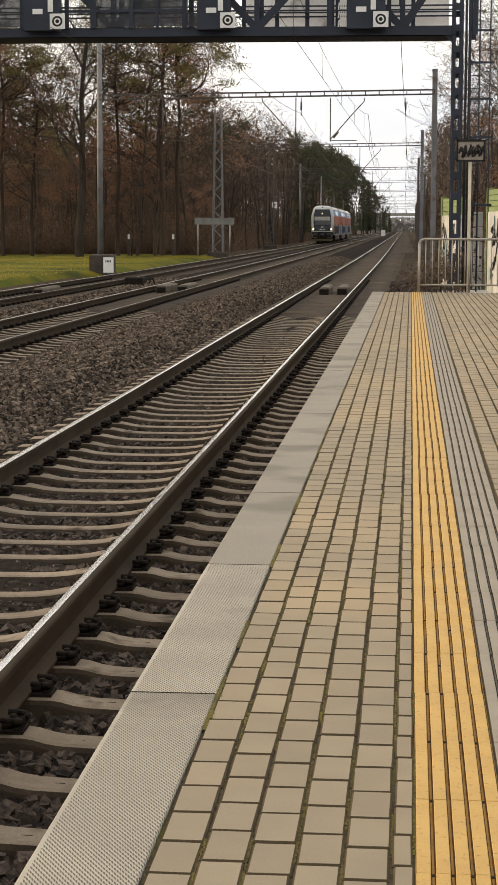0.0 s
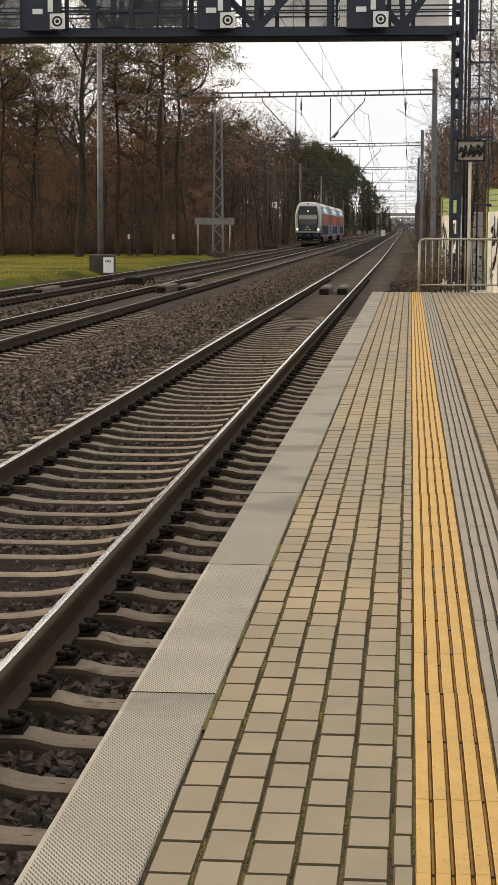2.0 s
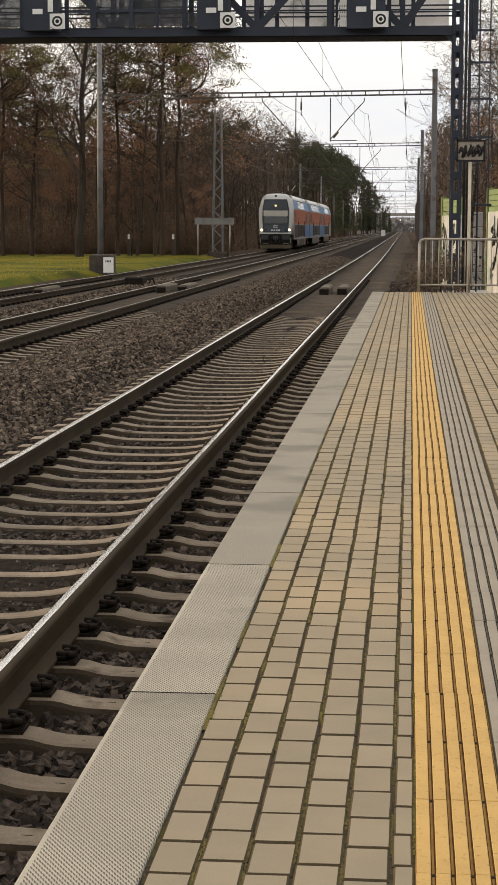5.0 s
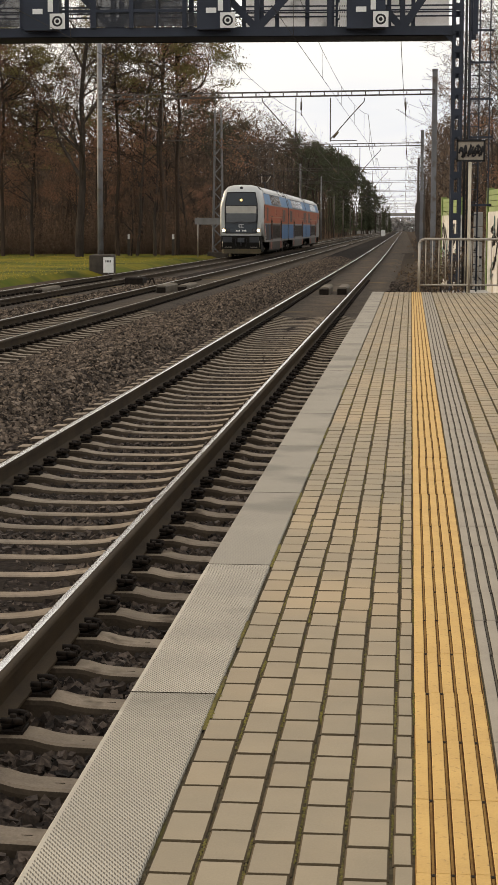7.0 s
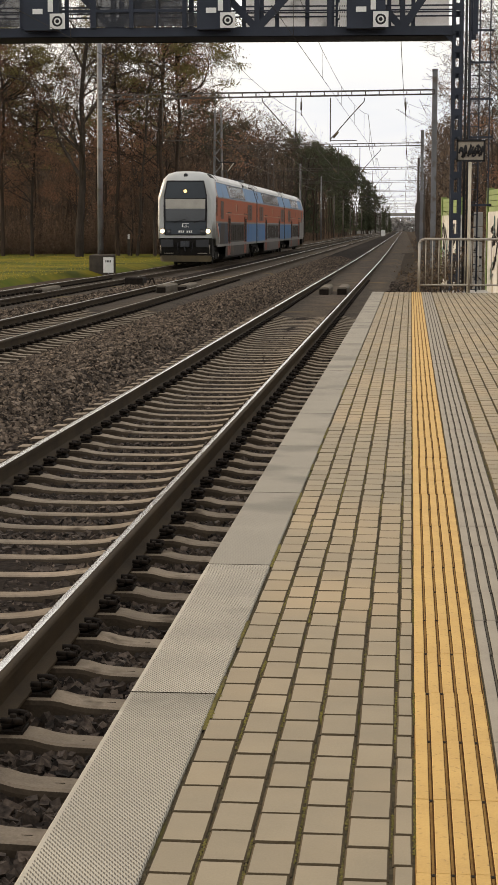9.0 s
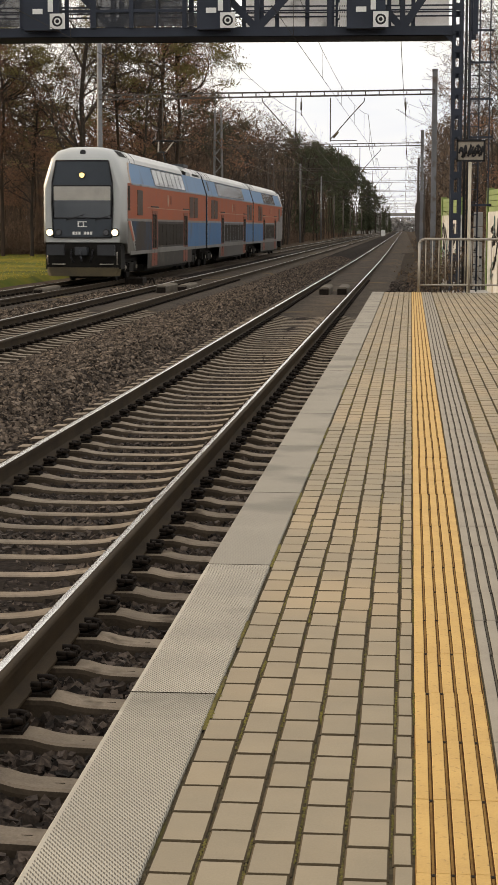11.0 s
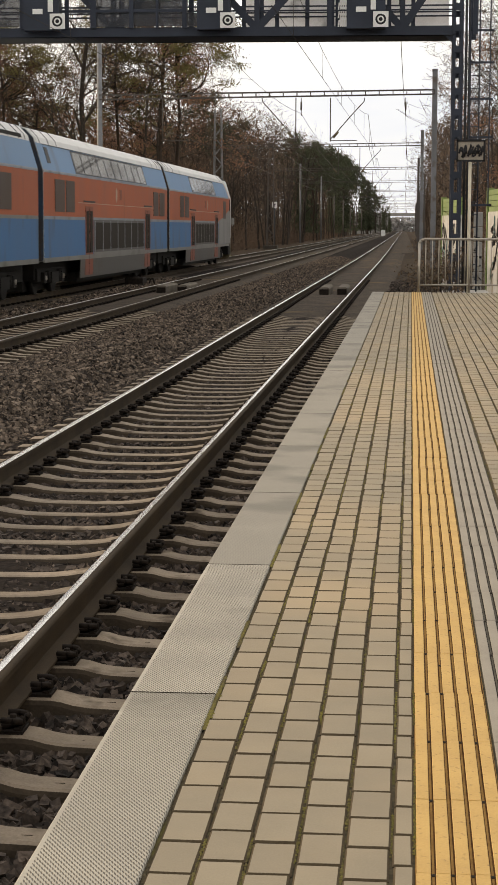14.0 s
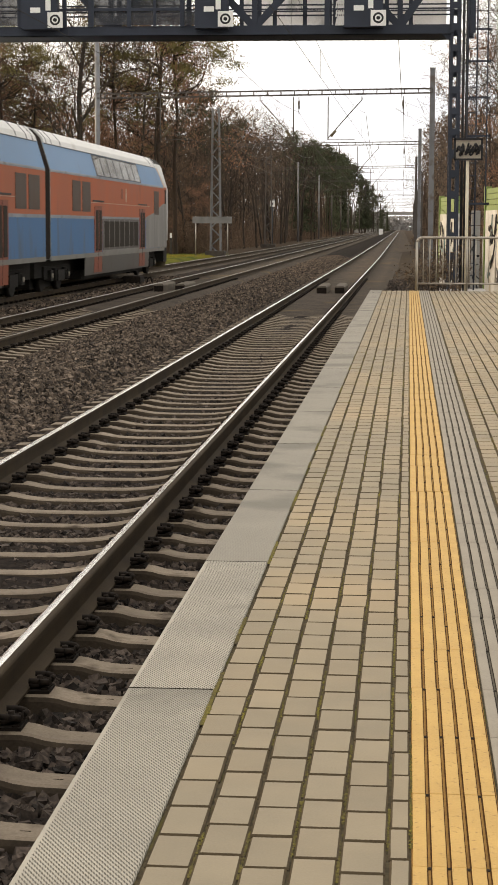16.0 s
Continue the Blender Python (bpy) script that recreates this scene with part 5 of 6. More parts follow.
build_railing()
sg = thing("platform_sign", "framed sign board covered with black graffiti on pale post", "sign", at=(1.19, 38.47, 0.55))
part("post", Geo().tube((0, 0, -0.3), (0, 0, 3.0), 0.034, None, 10), mat("cream_post_paint", (0.62, 0.57, 0.46), (0.45, 0.40, 0.31), 3, 0.6), sg, "cream painted steel post")
bd = part("board", Geo().box(-0.255, -0.06, 2.71, 0.275, -0.035, 3.11), mat("dirty_cream_board", (0.33, 0.29, 0.23), (0.15, 0.13, 0.11), 6, 0.6), sg, "dirty cream board")
for b in ((-0.285, 2.68, 0.305, 2.72), (-0.285, 3.09, 0.305, 3.13), (-0.285, 2.68, -0.245, 3.13), (0.265, 2.68, 0.305, 3.13)):
    part("frame_bar", Geo().box(b[0], -0.08, b[1], b[2], -0.02, b[3]), M_BLACK, bd)
random.seed(11)
x = -0.22
while x < 0.22:
    pts = [(x + random.uniform(-0.02, 0.07), -0.068, 2.77 + random.random() * 0.26) for _ in range(6)]
    part("paint_stroke", Geo().path(pts, 0.02, 4), M_BLACK, bd)
    x += 0.055
M_LITTER = mat("dark_soil_and_litter", (0.06, 0.046, 0.034), (0.028, 0.022, 0.017), 2.5, 0.95, bump=1.0, fine=20, fineamt=0.6, blotch=((0.11, 0.075, 0.04), 1.5, 0.6), spec=0.02)


def bank_z(x, y):
    k = min(max((x + 0.95) / 1.5, 0), 1)
    top = 0.30 - 0.5 * min(max(y - 40, 0) / 22, 1)
    return -0.31 + (top + 0.31) * k * k * (3 - 2 * k) + 0.05 * noise.noise((x * 2, y * 1.2, 4))


bank = strip([-0.95, -0.7, -0.45, -0.2, 0.05, 0.3, 0.55, 1, 1.5, 2, 3, 5, 9], [38.53 + 0.8 * i for i in range(30)] + [65, 72, 80, 95, 120, 160], bank_z, False)
tagged(part("earth_bank", bank, M_LITTER), "brown earth bank with litter beyond platform end", "ground", kind="structure")

random.seed(5)
for i in range(30):
    s = random.uniform(0.05, 0.16)
    m = Matrix.Rotation(random.random() * 6, 3, "Z")
    ps = []
    for q in range(8):
        p = m @ Vector(((q & 1) - 0.5, ((q >> 1) & 1) - 0.5, (q >> 2) * 0.7)) * s * random.uniform(0.7, 1.2)
        ps.append(tuple(p))
    ob = part("rubble_stone", Geo().put(ps, [(0, 1, 3, 2), (4, 6, 7, 5), (0, 4, 5, 1), (1, 5, 7, 3), (3, 7, 6, 2), (2, 6, 4, 0)]), M_WHITE if i % 4 == 0 else M_CONC, label="")
    rx_, ry_ = -0.5 + random.random() * 2.2, 38.9 + random.random() * 1.6
    ob.location = (rx_, ry_, bank_z(rx_, ry_) - 0.02)
    tagged(ob, "broken concrete rubble piece on the ground", "rubble", "rubble by the railing")
stones("bank_rubble", (-1.0, 0.6, 38.7, 75), 4500, 0.05, "dark earth and stone rubble beside the track", bank_z, M_CRIB)
stones("pale_rubble", (0.2, 2.2, 38.7, 41.5), 160, 0.06, "pale rubble stones behind the railing", bank_z, M_CONC)
# graffiti wall with green top
M_WALLW = mat("whitewashed_wall", (0.60, 0.59, 0.56), (0.38, 0.37, 0.35), 1.8, 0.85, bump=0.2, blotch=((0.27, 0.22, 0.13), 1.6, 0.58))
M_GREEN = mat("green_slat_paint", (0.19, 0.27, 0.075), (0.13, 0.19, 0.055), 2, 0.6)
M_TEAL = mat("teal_spray_paint", (0.13, 0.22, 0.21), None, 3, 0.6)
random.seed(21)


def wall_panel(a, b, z0, z1):
    a, b = Vector(a), Vector(b)
    d = (b - a)
    L = d.length
    t = thing("noise_barrier", "whitewashed barrier wall with green slats and black graffiti", "wall", "noise barrier panels", at=(a.x, a.y, 0))
    t.rotation_euler = (0, 0, math.atan2(d.y, d.x))
    part("panel", Geo().box(0, 0, z0, L - 0.12, 0.12, z1 - 0.62), M_WALLW, t)
    for i in range(4):
        part("slat", Geo().box(0, -0.02, z1 - 0.62 + i * 0.155, L - 0.12, 0.1, z1 - 0.48 + i * 0.155), M_GREEN, t, "green painted slat")
    part("post", Geo().box(L - 0.12, -0.05, z0, L, 0.15, z1 + 0.05), M_GREEN, t)
    for k in range(int(L / 0.22)):
        x = random.uniform(0.2, L - 0.5)
        z = random.uniform(0.5, z1 - 1.0)
        pts = [(x + random.uniform(-0.3, 0.3), 0.15, z + random.uniform(-0.3, 0.35)) for _ in range(5)]
        part("paint_stroke", Geo().path(pts, 0.018, 4), M_TEAL if k % 4 == 0 else M_BLACK, t)


for (a, b) in (((2.25, 52.5, 0), (2.9, 46.0, 0)), ((1.25, 69.0, 0), (1.75, 64.5, 0))):
    wall_panel(b, a, -0.4, 2.95)

# weathered pillar of stacked blocks between the barrier panels
pil = thing("block_pillar", "grey pillar of stacked concrete blocks with dark scrawls", "pillar", at=(1.66, 46.4, 0.0))
for k in range(7):
    part("block", Geo().bbox(-0.11 + random.uniform(-0.01, 0.01), -0.11, -0.3 + k * 0.37, 0.11 + random.uniform(-0.01, 0.01), 0.11, 0.055 + k * 0.37, 0.015), M_CONC, pil)
for k in range(7):
    z = 0.1 + k * 0.26
    part("paint_stroke", Geo().path([(random.uniform(-0.1, 0.1), -0.118, z + random.uniform(-0.1, 0.1)) for _ in range(4)], 0.012, 4), M_BLACK, pil)

# ---- trackside things ----
M_TROUGH = mat("worn_trough_concrete", (0.15, 0.128, 0.102), (0.085, 0.072, 0.058), 4, 0.92, bump=0.4, spec=0.15)
M_DEADLEAF = mat("dead_shrub_leaf", (0.14, 0.085, 0.045), (0.07, 0.05, 0.032), 2, 0.9, island=0.4)

for x0, x1, y0 in ((-2.80, -2.48, 56.6), (-2.26, -1.94, 56.9), (-7.98, -7.66, 57.6), (-7.36, -7.04, 58.0), (-12.4, -12.1, 56.4), (-11.75, -11.45, 56.9)):
    tr_ = thing("concrete_trough", "worn brown-grey concrete trough lying between the rails", "trough", "concrete troughs between rails", at=(x0, y0, -0.25 if x0 > -9 else -0.34))
    w = x1 - x0
    part("body", Geo().put([(0, 0, 0), (w, 0, 0), (w, 0, 0.26), (w - 0.05, 0.02, 0.31), (0.05, 0.02, 0.31), (0, 0, 0.26)] + [(0, 3, 0), (w, 3, 0), (w, 3, 0.26), (w - 0.05, 2.98, 0.31), (0.05, 2.98, 0.31), (0, 3, 0.26)],
                           [(0, 1, 2, 3, 4, 5), (11, 10, 9, 8, 7, 6)] + [(i, i + 6, (i + 1) % 6 + 6, (i + 1) % 6) for i in range(6)]), M_TROUGH, tr_)
    part("end_face", Geo().box(0.02, -0.02, 0.0, w - 0.02, -0.002, 0.25), M_CLIP, tr_, "near-black end face")
bx_ = thing("trackside_box", "dark steel point machine box between the tracks", "equipment box", at=(-9.85, 66, -0.25))
part("housing", Geo().bbox(-0.35, -0.5, 0, 0.30, 0.5, 0.34, 0.04), M_CLIP, bx_)
part("cable_bow", Geo().path([(0.45, 0, 0), (0.5, 0, 0.25), (0.6, 0, 0.3), (0.68, 0, 0.0)], 0.03, 6), M_CLIP, bx_)
M_BOARD = mat("weathered_grey_board", (0.20, 0.195, 0.185), (0.12, 0.115, 0.11), 1.5, 0.7)
brd = thing("station_board", "grey board on two slim posts beside the tracks", "sign", at=(-16.85, 146, -0.5))
for x in (0.0, 2.55):
    part("post", Geo().tube((x, 0, 0), (x, 0, 3.15), 0.05, None, 8), M_GALV, brd)
part("board", Geo().box(-0.25, -0.08, 2.6, 2.9, -0.04, 3.12), M_BOARD, brd, "weathered grey board")
sp = thing("signal_post", "slim trackside post with small white plate", "signal post", at=(-15.6, 212, -0.5))
part("post", Geo().tube((0, 0, 0), (0, 0, 5.0), 0.07, None, 8), M_DARKSTEEL, sp)
part("plate", Geo().box(-0.28, -0.12, 4.6, 0.28, -0.08, 5.3), M_WHITE, sp)
part("mark", Geo().box(-0.15, -0.13, 5.0, 0.15, -0.12, 5.08).box(-0.04, -0.13, 4.75, 0.04, -0.12, 5.0), M_BLACK, sp)
for x, y in ((-23.0, 150), (-19.6, 152)):
    mk = thing("marker_post", "short white-topped marker post at forest edge", "marker post", "marker posts at the forest edge", at=(x, y, -0.5))
    part("post", Geo().box(-0.1, -0.1, 0, 0.1, 0.1, 1.4), M_CONC_DARK, mk)
    part("cap", Geo().box(-0.08, -0.11, 1.4, 0.08, 0.11, 1.8), M_WHITE, mk)
cb = thing("relay_cabinet", "small white relay cabinet beside distant tracks", "cabinet", at=(-6.3 - 0.9, 480, -0.3))
part("body", Geo().bbox(-0.5, -0.4, 0, 0.5, 0.4, 1.6, 0.05), M_WHITE, cb)
br = thing("road_bridge", "grey concrete road overbridge far down the line", "bridge", at=(0, 760, 0))
part("deck", Geo().box(-45, -4, 6.6, 40, 4, 7.9), M_CONC, br)
for x in (-25.5, 2.0):
    part("abutment", Geo().box(x, -3.5, -0.6, x + 17, 3.5, 6.6), M_CONC, br)
for i in range(18):
    part("railing_post", Geo().box(-40 + i * 4.2, -3.9, 7.9, -39.7 + i * 4.2, -3.7, 9.1), M_CONC_DARK, br)

# ---- trees ----
def leaf_blades(rng, sites, per, spread, size):
    """Small leaf clumps: many turned leaf blades round each site."""
    g = Geo()
    for p in sites:
        for _ in range(per):
            c = Vector(p) + Vector(rng.normal(0, spread, 3))
            a = Vector(rng.normal(0, 1, 3)).normalized() * size * (0.5 + rng.random())
            b = a.cross(Vector(rng.normal(0, 1, 3))).normalized() * size * (0.3 + 0.5 * rng.random())
            g.put([tuple(c - a), tuple(c + b + a * 0.6), tuple(c - b + a * 0.9)], [(0, 1, 2)])
    return g


def twig_spray(rng, sites, per, length, width):
    """Thin bent twigs fanning out from the branch ends."""
    g = Geo()
    for p in sites:
        for _ in range(per):
            a = Vector(p) + Vector(rng.normal(0, 0.12, 3))
            d = (Vector(rng.normal(0, 1, 3)) + Vector((0, 0, 0.5))).normalized() * length * (0.5 + rng.random())
            b = d.cross(Vector(rng.normal(0, 1, 3))).normalized() * width
            m = a + d * 0.5 + Vector(rng.normal(0, 0.1 * length, 3))
            g.put([tuple(a - b), tuple(a + b), tuple(m + b * 0.7), tuple(m - b * 0.7), tuple(a + d)], [(0, 1, 2, 3), (3, 2, 4)])
    return g


def limb(g, rng, p, d, length, r, depth, sites, kids, rise, spread, fine):
    """A bent, tapering limb with side limbs."""
    n = 3 if depth > 1 or fine < 0.012 and depth == 1 else 2
    wob = 0.16 if depth > 2 else 0.24
    q, dd, rr = Vector(p), Vector(d).normalized(), r
    for i in range(n):
        dd = (dd + Vector(rng.normal(0, wob, 3)) + Vector((0, 0, rise))).normalized()
        e = q + dd * length / n
        r2 = max(rr * 0.78, fine)
        g.tube(q, e, rr, r2, 5 if depth > 2 else (4 if depth > 1 else 3), False)
        q, rr = e, r2
        if depth > 0 and (i > 0 or depth > 3):
            for _ in range(kids if i == n - 1 else max(kids - 1, 1)):
                side = Vector(rng.normal(0, 1, 3)).normalized()
                nd = (dd * (1 - spread) + side * spread).normalized()
                limb(g, rng, q, nd, length * ((0.55 if depth > 1 else 0.42) + 0.25 * rng.random()), max(rr * 0.62, fine), depth - 1, sites, kids, rise, spread, fine)
    if depth <= 1:
        sites.append(tuple(q))


def make_tree(name, seed, kind, label, depth=3, stout=1.0):
    """Prototype tree at the origin: trunk, branches and crown."""
    rng = np.random.default_rng(seed)
    t = thing(name, label, "tree", "trees of the forest along the railway")
    w, br_, sites = Geo(), Geo(), []
    if kind == "pine":
        h = 19 + 3 * rng.random()
        pts = [Vector((0, 0, -0.3))]
        for i in range(6):
            pts.append(Vector((rng.normal(0, 0.18) * (i + 1) * 0.5, rng.normal(0, 0.18) * (i + 1) * 0.5, h * (i + 1) / 6)))
        for i, (a, b) in enumerate(zip(pts, pts[1:])):
            w.tube(a, b, 0.17 - 0.022 * i, 0.17 - 0.022 * (i + 1), 7, False)
        for i in range(30):
            k = 0.55 + 0.45 * rng.random()
            i0 = min(int(k * 6), 5)
            base = pts[i0].lerp(pts[i0 + 1], k * 6 - i0)
            a = rng.random() * 6.283
            ln = (1.1 - k) * 4.4 * (0.5 + rng.random()) + 0.5
            d = Vector((math.cos(a), math.sin(a), 0.1 + 0.4 * rng.random()))
            s2 = []
            limb(br_, rng, base, d, ln, 0.06, 2 if depth > 2 else 1, s2, 2, 0.06, 0.55, 0.012)
            sites += s2
        part("trunk", w, M_PINEBARK, t)
        part("bough", br_, M_PINEBARK, t)
        pick = [sites[i] for i in rng.choice(len(sites), min(len(sites), 40), False)]
        part("crown", leaf_blades(rng, pick, 190 if depth > 2 else 80, (0.44, 0.44, 0.22), 0.085 if depth > 2 else 0.16), M_NEEDLE if depth > 2 else M_SPRUCE, t, "dull green needle clumps")
    elif kind == "spruce":
        h = 17 + 4 * rng.random()
        w.tube((0, 0, -0.3), (0, 0, h), 0.2, 0.02, 7, False)
        for i in range(70):
            k = 0.12 + 0.88 * (i / 70)
            a = i * 2.4 + rng.random()
            ln = (1.02 - k) * 3.6 * (0.75 + 0.5 * rng.random())
            e = Vector((math.cos(a) * ln, math.sin(a) * ln, h * k - 0.25 * ln))
            w.tube((0, 0, h * k), e, 0.03, 0.008, 3, False)
            for q in range(max(2, int(ln * 3))):
                f = (q + 0.5) / max(2, int(ln * 3))
                sites.append(tuple(Vector((0, 0, h * k)).lerp(e, f)))
        part("trunk", w, M_BARK, t)
        part("crown", leaf_blades(rng, sites, 8, 0.22, 0.26), M_SPRUCE, t, "dark green drooping needle boughs")
    else:
        h = 14 + 4 * rng.random()
        d = Vector((rng.normal(0, 0.05), rng.normal(0, 0.05), 1))
        p = Vector((0, 0, -0.3))
        r = (0.13 + 0.07 * rng.random()) * stout
        n = 8
        for i in range(n):
            d = (d + Vector((rng.normal(0, 0.07), rng.normal(0, 0.07), 0.25))).normalized()
            e = p + d * (h * 0.8 / n)
            w.tube(p, e, r, r * 0.88, 7, False)
            p, r = e, r * 0.88
            if i >= 2:
                for _ in range((2 if depth > 2 else 1) if i < n - 1 else 3):
                    a = rng.random() * 6.283
                    nd = Vector((math.cos(a), math.sin(a), 0.5 + 0.7 * rng.random()))
                    limb(br_, rng, p, nd, h * (0.30 - 0.015 * i) * (0.6 + 0.6 * rng.random()), r * 0.6, depth, sites, 2, 0.07, 0.5, 0.011 if depth > 3 else 0.013)
        part("trunk", w, M_BARK, t)
        part("branching", br_, M_BARK, t)
        if depth > 2 and kind == "bare":
            ends = [sites[i] for i in rng.choice(len(sites), min(len(sites), 500 if depth > 3 else 200), False)]
            part("twig_spray", twig_spray(rng, ends, 4, 0.55, 0.009 if depth > 3 else 0.016), M_TWIG, t, "fine grey-brown twigs", "stuff")
        if kind == "oak":
            pick = [sites[i] for i in rng.choice(len(sites), min(len(sites), 46), False)]
            part("crown", leaf_blades(rng, pick, 190 if depth > 2 else 50, (0.6, 0.6, 0.45), 0.08 if depth > 2 else 0.16), M_BROWNLEAF, t, "withered rust-brown leaves")
    return t


random.seed(8)
PINES = [make_tree("pine_tree", 10 + i, "pine", "tall pine with bare trunk and sparse green crown") for i in range(3)]
OAKS = [make_tree("oak_tree", 20 + i, "oak", "oak with withered rust-brown leaves in winter") for i in range(3)]
BARES = [make_tree("bare_tree", 30 + i, "bare", "leafless tree with fine dark branches") for i in range(3)]
BIGS = [make_tree("bare_tree", 50 + i, "bare", "old leafless tree with many fine dark branches", 4) for i in range(2)]
FPINES = [make_tree("pine_tree", 110 + i, "pine", "tall pine with bare trunk and sparse green crown", 2) for i in range(2)]
FBARES = [make_tree("bare_tree", 130 + i, "bare", "leafless tree with fine dark branches", 2) for i in range(3)]
OLDS = [make_tree("bare_tree", 57, "bare", "stout forked leafless tree at the forest edge", 4, 2.0)]
SPRUCES = [make_tree("spruce_tree", 40 + i, "spruce", "dark green spruce with drooping boughs") for i in range(2)]
spots = []


def plant(protos, x, y, s=1.0, z=-0.5):
    """Stands a prototype, or a copy of it, at a place."""
    pr = random.choice(protos)
    m = Matrix.LocRotScale((x, y, z), Euler((0, 0, random.random() * 6.28)), (s, s, s * random.uniform(0.95, 1.08)))
    spots.append((pr, m))


# forest edge facing the platform, then along the line
for x, y, kind, sc in ((-33, 138, OAKS, 1.0), (-31.0, 139, PINES, 1.0), (-29.0, 140, OAKS, 0.9), (-24.8, 137, OLDS, 1.2), (-22.6, 142, PINES, 1.0), (-21.3, 143, OAKS, 1.1),
                       (-20.0, 144, OAKS, 0.9), (-19.6, 145, PINES, 1.15), (-18.6, 147, PINES, 1.05), (-18.2, 151, BARES, 0.75), (-29.2, 141, OAKS, 0.46), (-21.6, 142, OAKS, 0.40), (-17.6, 152, OAKS, 0.72), (-26.6, 146, OAKS, 0.5)):
    plant(kind, x * 1.05, y * 1.05, sc * 1.05)
for row in range(1, 3):
    for i in range(9):
        k = (i + random.uniform(-0.3, 0.3)) / 8
        x, y = -39.5 + 19.5 * k - row * 2.5, 144 + 18 * k + row * 6.5 + random.uniform(-1, 1)
        if 104 < 728 + 3257 * x / y < 182:
            continue
        kind = random.choice((PINES, PINES, PINES, OAKS, BARES, BARES, BARES))
        plant(kind, x, y, random.uniform(0.85, 1.05) if row < 2 else random.uniform(0.68, 0.9))
for row in range(3):
    y = 188 + row * 4
    while y < 640:
        x = -18.5 - row * 5 + random.uniform(-1.2, 1.2) + bend(y)
        kind = random.choice((FBARES, FBARES, FBARES, FBARES, FPINES if row else FBARES, SPRUCES if row == 2 else FBARES) if y > 230 or row else (BARES, BARES)) if y < 320 or row and y < 380 else random.choice((FPINES, FPINES, FPINES, SPRUCES, FBARES))
        if kind is FBARES or kind is BARES:
            size = random.uniform(0.78, 0.95) * (1 + min(max(y - 190, 0), 190) / 400)
        else:
            size = random.uniform(0.80, 0.97) + 0.0012 * max(y - 330, -60)
        plant(kind, x, y, size)
        y += random.uniform(4.6, 7) * (1 + y / (700 if y < 300 else 1400)) * (1 + 0.4 * row)
for i in range(34):
    k = i / 33
    plant(random.choice((SPRUCES, FPINES, FBARES)), -20 + 12.5 * k + random.uniform(-1, 1), 690 + 62 * random.random(), (1.38 - 1.05 * k) * random.uniform(0.85, 1.1))
random.seed(17)
for x, y, kind, s in ((9.0, 62, BIGS, 0.66), (8.9, 72, BIGS, 0.72), (9.6, 88, BIGS, 0.9), (7.6, 80, BARES, 0.9), (5.7, 78, OAKS, 0.40), (6.6, 84, OAKS, 0.44), (5.6, 90, OAKS, 0.38), (5.0, 74, OAKS, 0.34), (10.8, 84, BIGS, 1.0), (8.4, 104, BARES, 0.8), (10.5, 97, BARES, 0.95), (6.3, 81, OAKS, 0.45), (7.6, 126, BIGS, 0.6), (9.2, 72, BIGS, 0.8),
                      (7.6, 100, OLDS, 0.7), (4.9, 103, OAKS, 0.55), (5.9, 250, BARES, 1.0), (6.6, 300, BARES, 1.05), (5.6, 210, BARES, 0.9), (5.1, 180, BARES, 0.75), (7.3, 330, BARES, 1.2), (7.0, 290, BARES, 1.1), (7.4, 370, BARES, 1.25)):
    plant(kind, x, y, s, -0.3)
y = 130
while y < 640:
    plant(random.choice((FBARES, FBARES)), (6.5 if y < 180 else 5.6) + random.uniform(0, 1.3) + bend(y), y, random.uniform(0.85, 1.1) * (1 if y < 180 else 1.15))
    plant(random.choice((FBARES, FBARES)), 8.5 + random.uniform(0, 3), y + 4, random.uniform(0.8, 1.0))
    y += random.uniform(7, 10) * (1 + y / 400)
# rust-leaved oaks behind the gantry's right leg
for x, y, sc in ((6.1, 112, 0.78), (7.4, 186, 0.85)):
    plant(OAKS, x, y, sc)
plant(BARES, 6.2, 140, 0.85)
# taller bare trees set back from the line
for x, y, sc in ((9.4, 148, 1.25), (9.9, 163, 1.35), (10.6, 178, 1.3), (12.2, 196, 1.4)):
    plant(BARES, x, y, sc)
used = set()
for pr, m in spots:
    if pr.name in used:
        copy_thing(pr, m)
    else:
        used.add(pr.name)
        pr.matrix_basis = m
for pr in PINES + OAKS + BARES + BIGS + FPINES + FBARES + OLDS + SPRUCES:
    if pr.name not in used:
        pr.matrix_basis = pose(-45, 170, -0.5)

# bushes beyond the railing
def make_shrub(seed, x, y, z, size):
    rg = np.random.default_rng(seed)
    t = thing("shrub", "leafless brown shrub behind the platform railing", "shrub", "shrubs behind the railing", at=(x, y, z))
    w, sites = Geo(), []
    for _ in range(6):
        a = rg.random() * 6.283
        limb(w, rg, (0.05 * math.cos(a), 0.05 * math.sin(a), -0.05), (math.cos(a) * 0.5, math.sin(a) * 0.5, 1.0), size * (0.5 + 0.4 * rg.random()), 0.018, 2, sites, 2, 0.05, 0.5, 0.005)
    part("stem_clump", w, M_BARK, t)
    part("foliage", leaf_blades(rg, sites, 8, 0.07, 0.03), M_DEADLEAF, t, "sparse withered brown leaves")


for i, (x, y, sz) in enumerate(((0.55, 41.0, 0.6), (0.9, 42.5, 0.7), (0.7, 45.5, 0.8), (1.0, 49.0, 1.0), (1.1, 53.0, 1.1))):
    make_shrub(60 + i, x, y, bank_z(x, y), sz)

